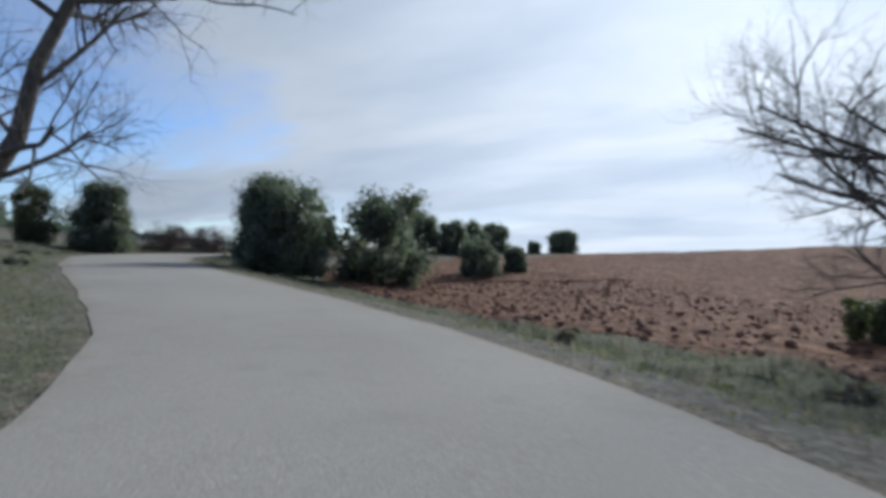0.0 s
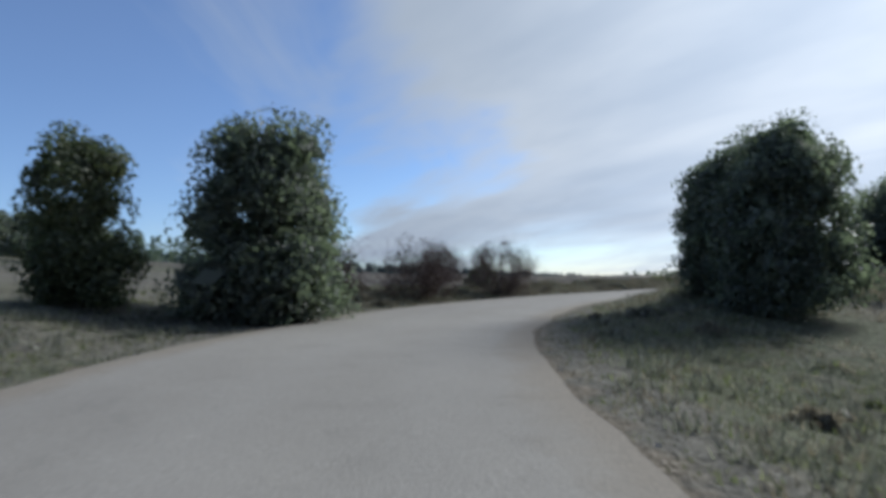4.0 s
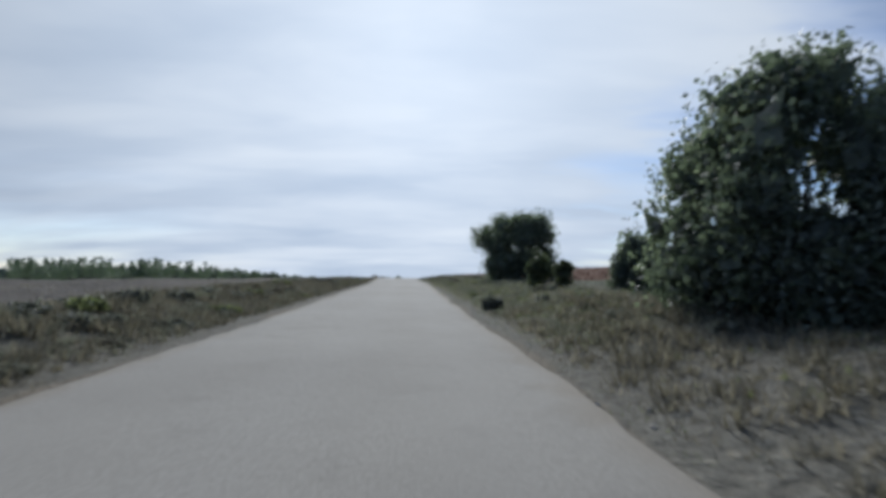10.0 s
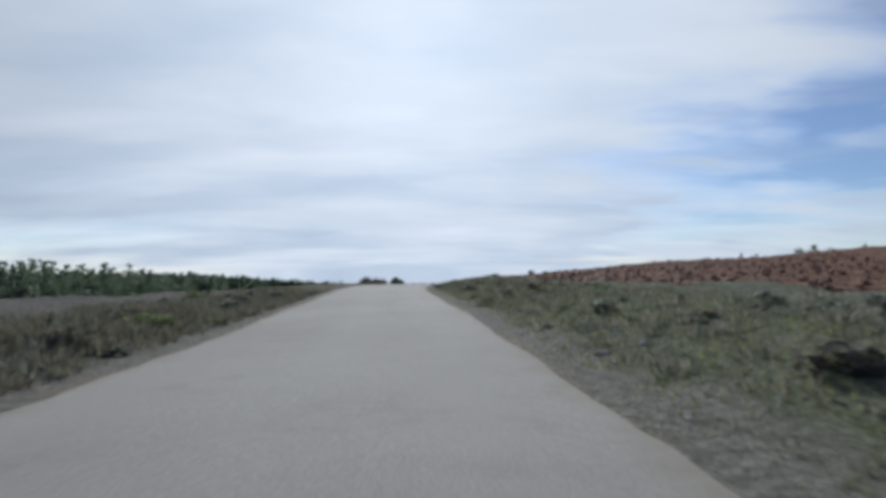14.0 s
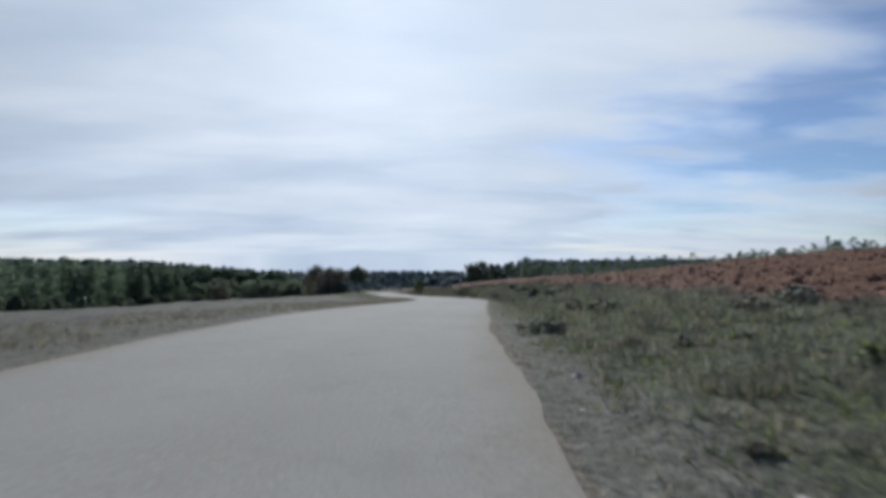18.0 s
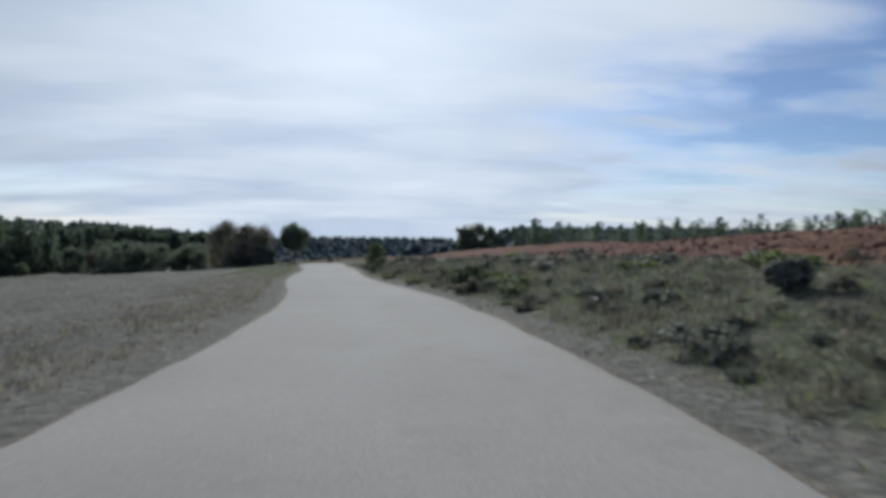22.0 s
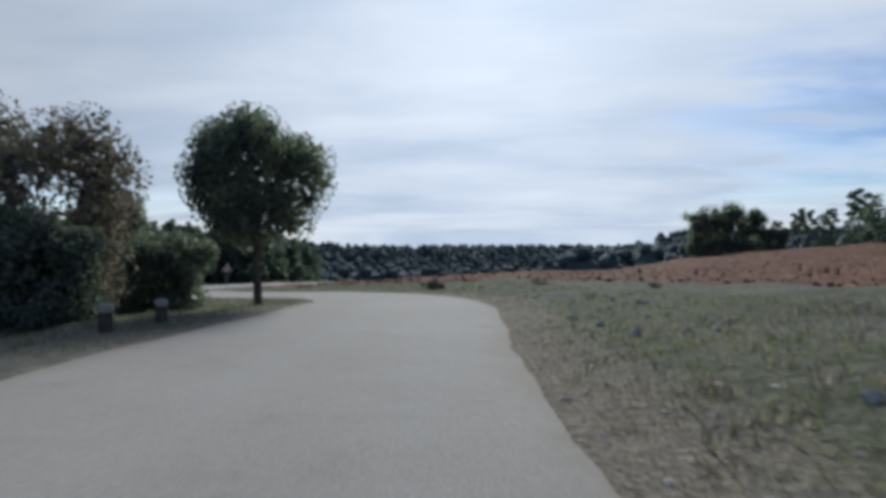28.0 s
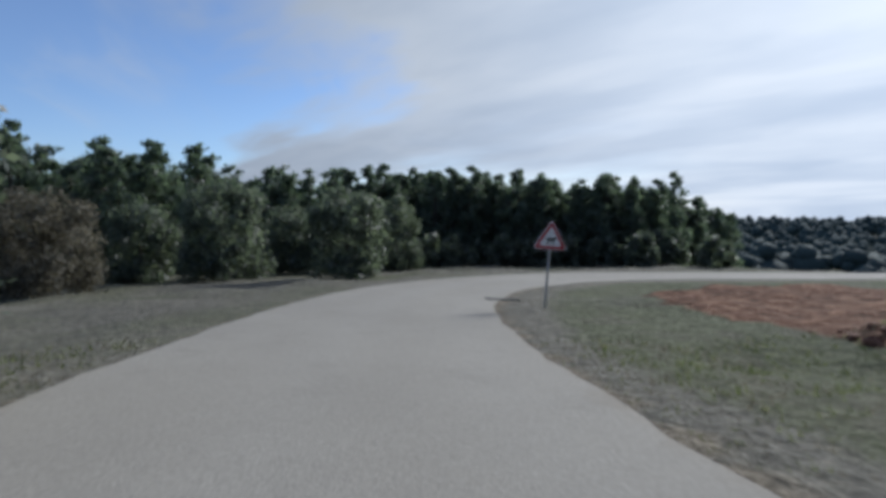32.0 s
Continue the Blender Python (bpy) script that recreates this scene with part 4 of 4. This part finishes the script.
def tufts(name, label, spots, height, spread, blades, mat, seed):
    rng = np.random.RandomState(seed)
    x, y, z, off = spots
    n = len(x)
    hgt = height * rng.uniform(0.45, 1.3, n) * np.clip(0.35 + off * 0.7, 0.35, 1.0)
    tri = []
    for k in range(blades):
        a = rng.uniform(0, 6.283, n)
        r = spread * rng.uniform(0.0, 1.0, n)
        bx, by = x + np.cos(a) * r, y + np.sin(a) * r
        lean = hgt * rng.uniform(0.1, 0.9, n)
        b = a + rng.normal(size=n) * 0.8
        wd = 0.008 + 0.035 * hgt * rng.uniform(0.6, 1.2, n)
        p, q = np.cos(b + 1.57) * wd, np.sin(b + 1.57) * wd
        hh = hgt * rng.uniform(0.5, 1.0, n)
        tri.append(np.stack([np.stack([bx - p, by - q, z], 1), np.stack([bx + p, by + q, z], 1),
                             np.stack([bx + np.cos(b) * lean, by + np.sin(b) * lean, z + hh], 1)], 1))
    V = np.concatenate(tri).reshape(-1, 3)
    me = mesh_from(name, V, np.arange(len(V)).reshape(-1, 3), mat)
    tagged(new(name, me), label, "grass", kind="stuff")


def many(*sets):
    return tuple(np.concatenate([s[i] for s in sets]) for i in range(4))


rng = np.random.RandomState(31)
tufts("green_grass", "short green grass tufts on the verges",
      many(scatter(4500, 0, 55, 2.4, 8, rng, 1.2), scatter(900, 55, 100, 2.8, 8, rng), scatter(17000, 100, 330, 2.5, 8, rng, 1.2), scatter(9000, 0, 60, -2.6, -9, rng), scatter(7000, 262, 330, -2.6, -9, rng), scatter(14000, 100, 290, 3.4, 8.5, rng)),
      0.11, 0.16, 6, GRASS_LEAF, 1)
tufts("dry_grass", "dry straw-coloured grass on the verges and field edges",
      many(scatter(14000, 0, 330, 2.5, 8.5, rng, 1.4), scatter(22000, 0, 330, -2.5, -8, rng, 1.4), scatter(9000, 60, 260, -4, -16, rng), scatter(8000, 55, 110, 3.2, 14, rng)),
      0.1, 0.16, 6, STRAW_LEAF, 2)
tufts("straw_stalks", "pale dead stalks standing in the verge grass",
      many(scatter(7500, 100, 300, 3.3, 9.5, rng), scatter(4200, 52, 105, 3.2, 11, rng), scatter(900, 0, 52, 3.2, 9, rng), scatter(4200, 55, 260, -3.3, -7, rng)),
      0.17, 0.2, 9, STRAW_LEAF, 9)
tufts("weeds", "taller weeds and dead stalks beside the lane",
      many(scatter(3000, 100, 290, 3.8, 8.8, rng), scatter(700, 0, 60, 3.6, 8, rng), scatter(2400, 40, 160, -3.3, -6.8, rng)),
      0.22, 0.24, 22, GREY_LEAF, 3)
tufts("dead_bracken", "grey-brown dead stalks on the low bank",
      many(scatter(4600, 52, 170, -3.3, -6.8, rng), scatter(1900, 56, 108, 3.4, 11, rng), scatter(600, 150, 260, 4.0, 8.0, rng), scatter(300, 225, 290, 3.5, 7.5, rng)),
      0.28, 0.24, 22, BROWN_LEAF, 4)


def low_scrub():
    """Low grey-green plants on the banks; each a small mound of leaves on short stems."""
    rng = np.random.RandomState(41)
    kinds, sparse = [], []
    for leaf in (GREY_LEAF, GRASS_LEAF, GREY_LEAF, BROWN_LEAF, STRAW_LEAF, GREY_LEAF, BROWN_LEAF, GREY_LEAF):
        clump = []
        for _ in range(16):
            a, r = rng.uniform(0, 6.283), 0.42 * rng.rand() ** 0.6
            clump.append((np.array([math.cos(a) * r, math.sin(a) * r, (0.4 - 0.5 * r) * rng.uniform(0.3, 1.0)]), rng.uniform(0.09, 0.17)))
        crown = leaf_mass("foliage", rng, clump, np.array([0, 0, -0.1]), 1.0, 40, 0.055, leaf, 0.9, 0.35)
        t = []
        for _ in range(6):
            a = rng.uniform(0, 6.283)
            branches(rng, (0, 0, -0.05), (math.cos(a) * 0.8, math.sin(a) * 0.8, 0.8), 0.42, 0.009, 1, t, 0.3, 0.1, (2, 4))
        kinds.append((crown, join_tubes("stem_tuft", t, TWIG)))
        sparse.append(leaf_mass("foliage", rng, clump, np.array([0, 0, -0.1]), 1.0, 14, 0.085, leaf, 0.9, 0.5, 6))
    sets = many(scatter(420, 205, 292, 3.5, 9.5, rng), scatter(190, 108, 205, 3.7, 8.8, rng), scatter(40, 0, 55, 3.8, 8.0, rng), scatter(60, 55, 108, 3.8, 11, rng), scatter(620, 50, 165, -3.4, -6.8, rng), scatter(24, 0, 60, -3.5, -8, rng), scatter(16, 286, 316, 7, 15, rng))
    order = np.argsort(sets[3])
    shapes = []
    for crown in sparse:
        v = np.empty(len(crown.vertices) * 3, np.float32)
        crown.vertices.foreach_get("co", v)
        f = np.empty(len(crown.polygons) * 3, np.int32)
        crown.polygons.foreach_get("vertices", f)
        shapes.append((v.reshape(-1, 3), f.reshape(-1, 3)))
    V, F, M, n, count = [], [], [], 0, 0
    for i in order:
        x, y, z, off = (float(v[i]) for v in sets)
        if off < 0.75:
            continue
        count += 1
        k = (0.26 + 0.6 * rng.rand() ** 2.2) * (1.35 if 196 < y < 258 and x > -52 else 1.0)
        sx, sy, sz = k * rng.uniform(0.9, 1.4), k * rng.uniform(0.9, 1.4), k * rng.uniform(0.7, 1.2)
        turn = rng.uniform(0, 6.28)
        if count > 280:
            v, f = shapes[i % 8]
            c, q = math.cos(turn), math.sin(turn)
            V.append(np.stack([v[:, 0] * sx * c - v[:, 1] * sy * q, v[:, 0] * sx * q + v[:, 1] * sy * c, v[:, 2] * sz], 1) + np.array((x, y, z)))
            F.append(f + n), M.append(np.full(len(f), i % 8))
            n += len(v)
            continue
        base = tagged(new("low_scrub_plant"), "low scrubby plant with small dull leaves on the verge", "plant", "scrub plants on the verges")
        base.location = (x, y, z)
        base.rotation_euler = (0, 0, turn)
        base.scale = (sx, sy, sz)
        part("foliage", kinds[i % 8][0], base)
        part("stem_tuft", kinds[i % 8][1], base)
    me = mesh_from("verge_scrub", np.concatenate(V), np.concatenate(F), [k[0].materials[0] for k in kinds], np.concatenate(M))
    tagged(new("verge_scrub", me), "low scrubby plants scattered over the back of the verges", "scrub", kind="stuff")


low_scrub()


def lumps(name, label, category, spots, lo, hi, mat, seed):
    rng = np.random.RandomState(seed)
    bm = bmesh.new()
    bmesh.ops.create_icosphere(bm, subdivisions=1, radius=1.0)
    v0 = np.array([v.co[:] for v in bm.verts])
    f0 = np.array([[v.index for v in f.verts] for f in bm.faces])
    bm.free()
    x, y, z, _ = spots
    n = len(x)
    r = lo + (hi - lo) * rng.rand(n) ** 2.5
    V = v0[None] * rng.uniform(0.65, 1.3, (n, len(v0), 1)) * r[:, None, None] * rng.uniform(0.6, 1.2, (n, 1, 3))
    V = V + np.stack([x, y, z + r * 0.2], 1)[:, None]
    F = f0[None] + (np.arange(n) * len(v0))[:, None, None]
    me = mesh_from(name, V.reshape(-1, 3), F.reshape(-1, 3), mat)
    tagged(new(name, me), label, category, kind="stuff")


def red_spots(n, s0, s1, rng):
    s = rng.uniform(s0, s1, n)
    d = np.interp(s, KNOT, RED_FROM) + 26 * rng.rand(n) ** 1.6
    x, y, h = (np.interp(s, RS, v) for v in (RX, RY, RH))
    x, y = x + np.cos(h) * d, y + np.sin(h) * d
    z, dd, _ = land(x, y)
    return x, y, z, dd


lumps("clods", "clods of ploughed red earth", "soil", many(red_spots(3500, -5, 45, rng), red_spots(11000, 130, 330, rng)), 0.04, 0.15, CLOD, 5)
lumps("shoulder_stones", "larger pale stones along the gravel shoulder", "stone", many(scatter(170, 278, 312, 4.0, 6.4, rng), scatter(80, 110, 270, 3.3, 4.6, rng)), 0.03, 0.11, STONE, 7)
lumps("pebbles", "pale pebbles on the gravel shoulder", "stone", many(scatter(900, 275, 315, 2.95, 5.2, rng, 1.5), scatter(2200, 60, 275, 2.75, 4.6, rng, 1.8), scatter(600, 0, 50, 2.3, 4.2, rng, 1.8)), 0.012, 0.05, STONE, 6)


def marker_stone(x, y, seed):
    """A short rough boundary stone with a pale top."""
    rng = np.random.RandomState(seed)
    base = tagged(new("marker_stone"), "short rough boundary stone with a pale top", "marker")
    base.location = (x, y, ground_z(x, y) - 0.05)
    for name, z0, z1, r, mat in (("shaft", 0, 0.42, 0.12, BARK), ("cap", 0.42, 0.55, 0.13, STONE)):
        v, f = tube([(0, 0, z0), (0.01, 0, (z0 + z1) / 2), (0, 0.01, z1 - 0.02), (0, 0.01, z1)], [r, r * 1.03, r * 0.95, 0.02], 8)
        v = v + rng.normal(size=v.shape) * 0.008
        part(name, mesh_from(name, v, f, mat), base)


marker_stone(-61.2, 272.8, 1)
marker_stone(-61.5, 274.8, 2)


def dark_strip(x, y, length, turn):
    """A thin dark strip laid on the worn asphalt."""
    rng = np.random.RandomState(int(abs(x) * 10))
    n = 9
    u = np.linspace(-length / 2, length / 2, n)
    c, q = math.cos(turn), math.sin(turn)
    rows = []
    for side in (-1, 1):
        w = side * (0.13 + 0.03 * rng.normal(size=n))
        px, py = x + u * c - w * q, y + u * q + w * c
        k = ((px[:, None] - RX) ** 2 + (py[:, None] - RY) ** 2).argmin(1)
        f = np.clip((((px - RX[k]) * RTY[k] - (py - RY[k]) * RTX[k])) / half(RS[k]), -1, 1)
        rows.append(np.stack([px, py, np.interp(RS[k], RS, RZ) - fall(py) + 0.03 * (1 - f * f) + 0.03], 1))
    V = np.concatenate(rows + [r - np.array([0, 0, 0.05]) for r in rows])
    i = np.arange(n - 1)
    F = np.concatenate([np.stack([i + a, i + 1 + a, i + 1 + b, i + b], 1) for a, b in ((0, n), (0, 2 * n), (n, 3 * n))])
    ob = new("dark_strip", mesh_from("dark_strip", V, F, STRIP_DARK))
    tagged(ob, "thin dark strip across the edge of the lane", "tar strip", "tar strips")


dark_strip(-28.6, 18.3, 1.9, radians(60))
dark_strip(-77.1, 303.2, 0.9, radians(42))
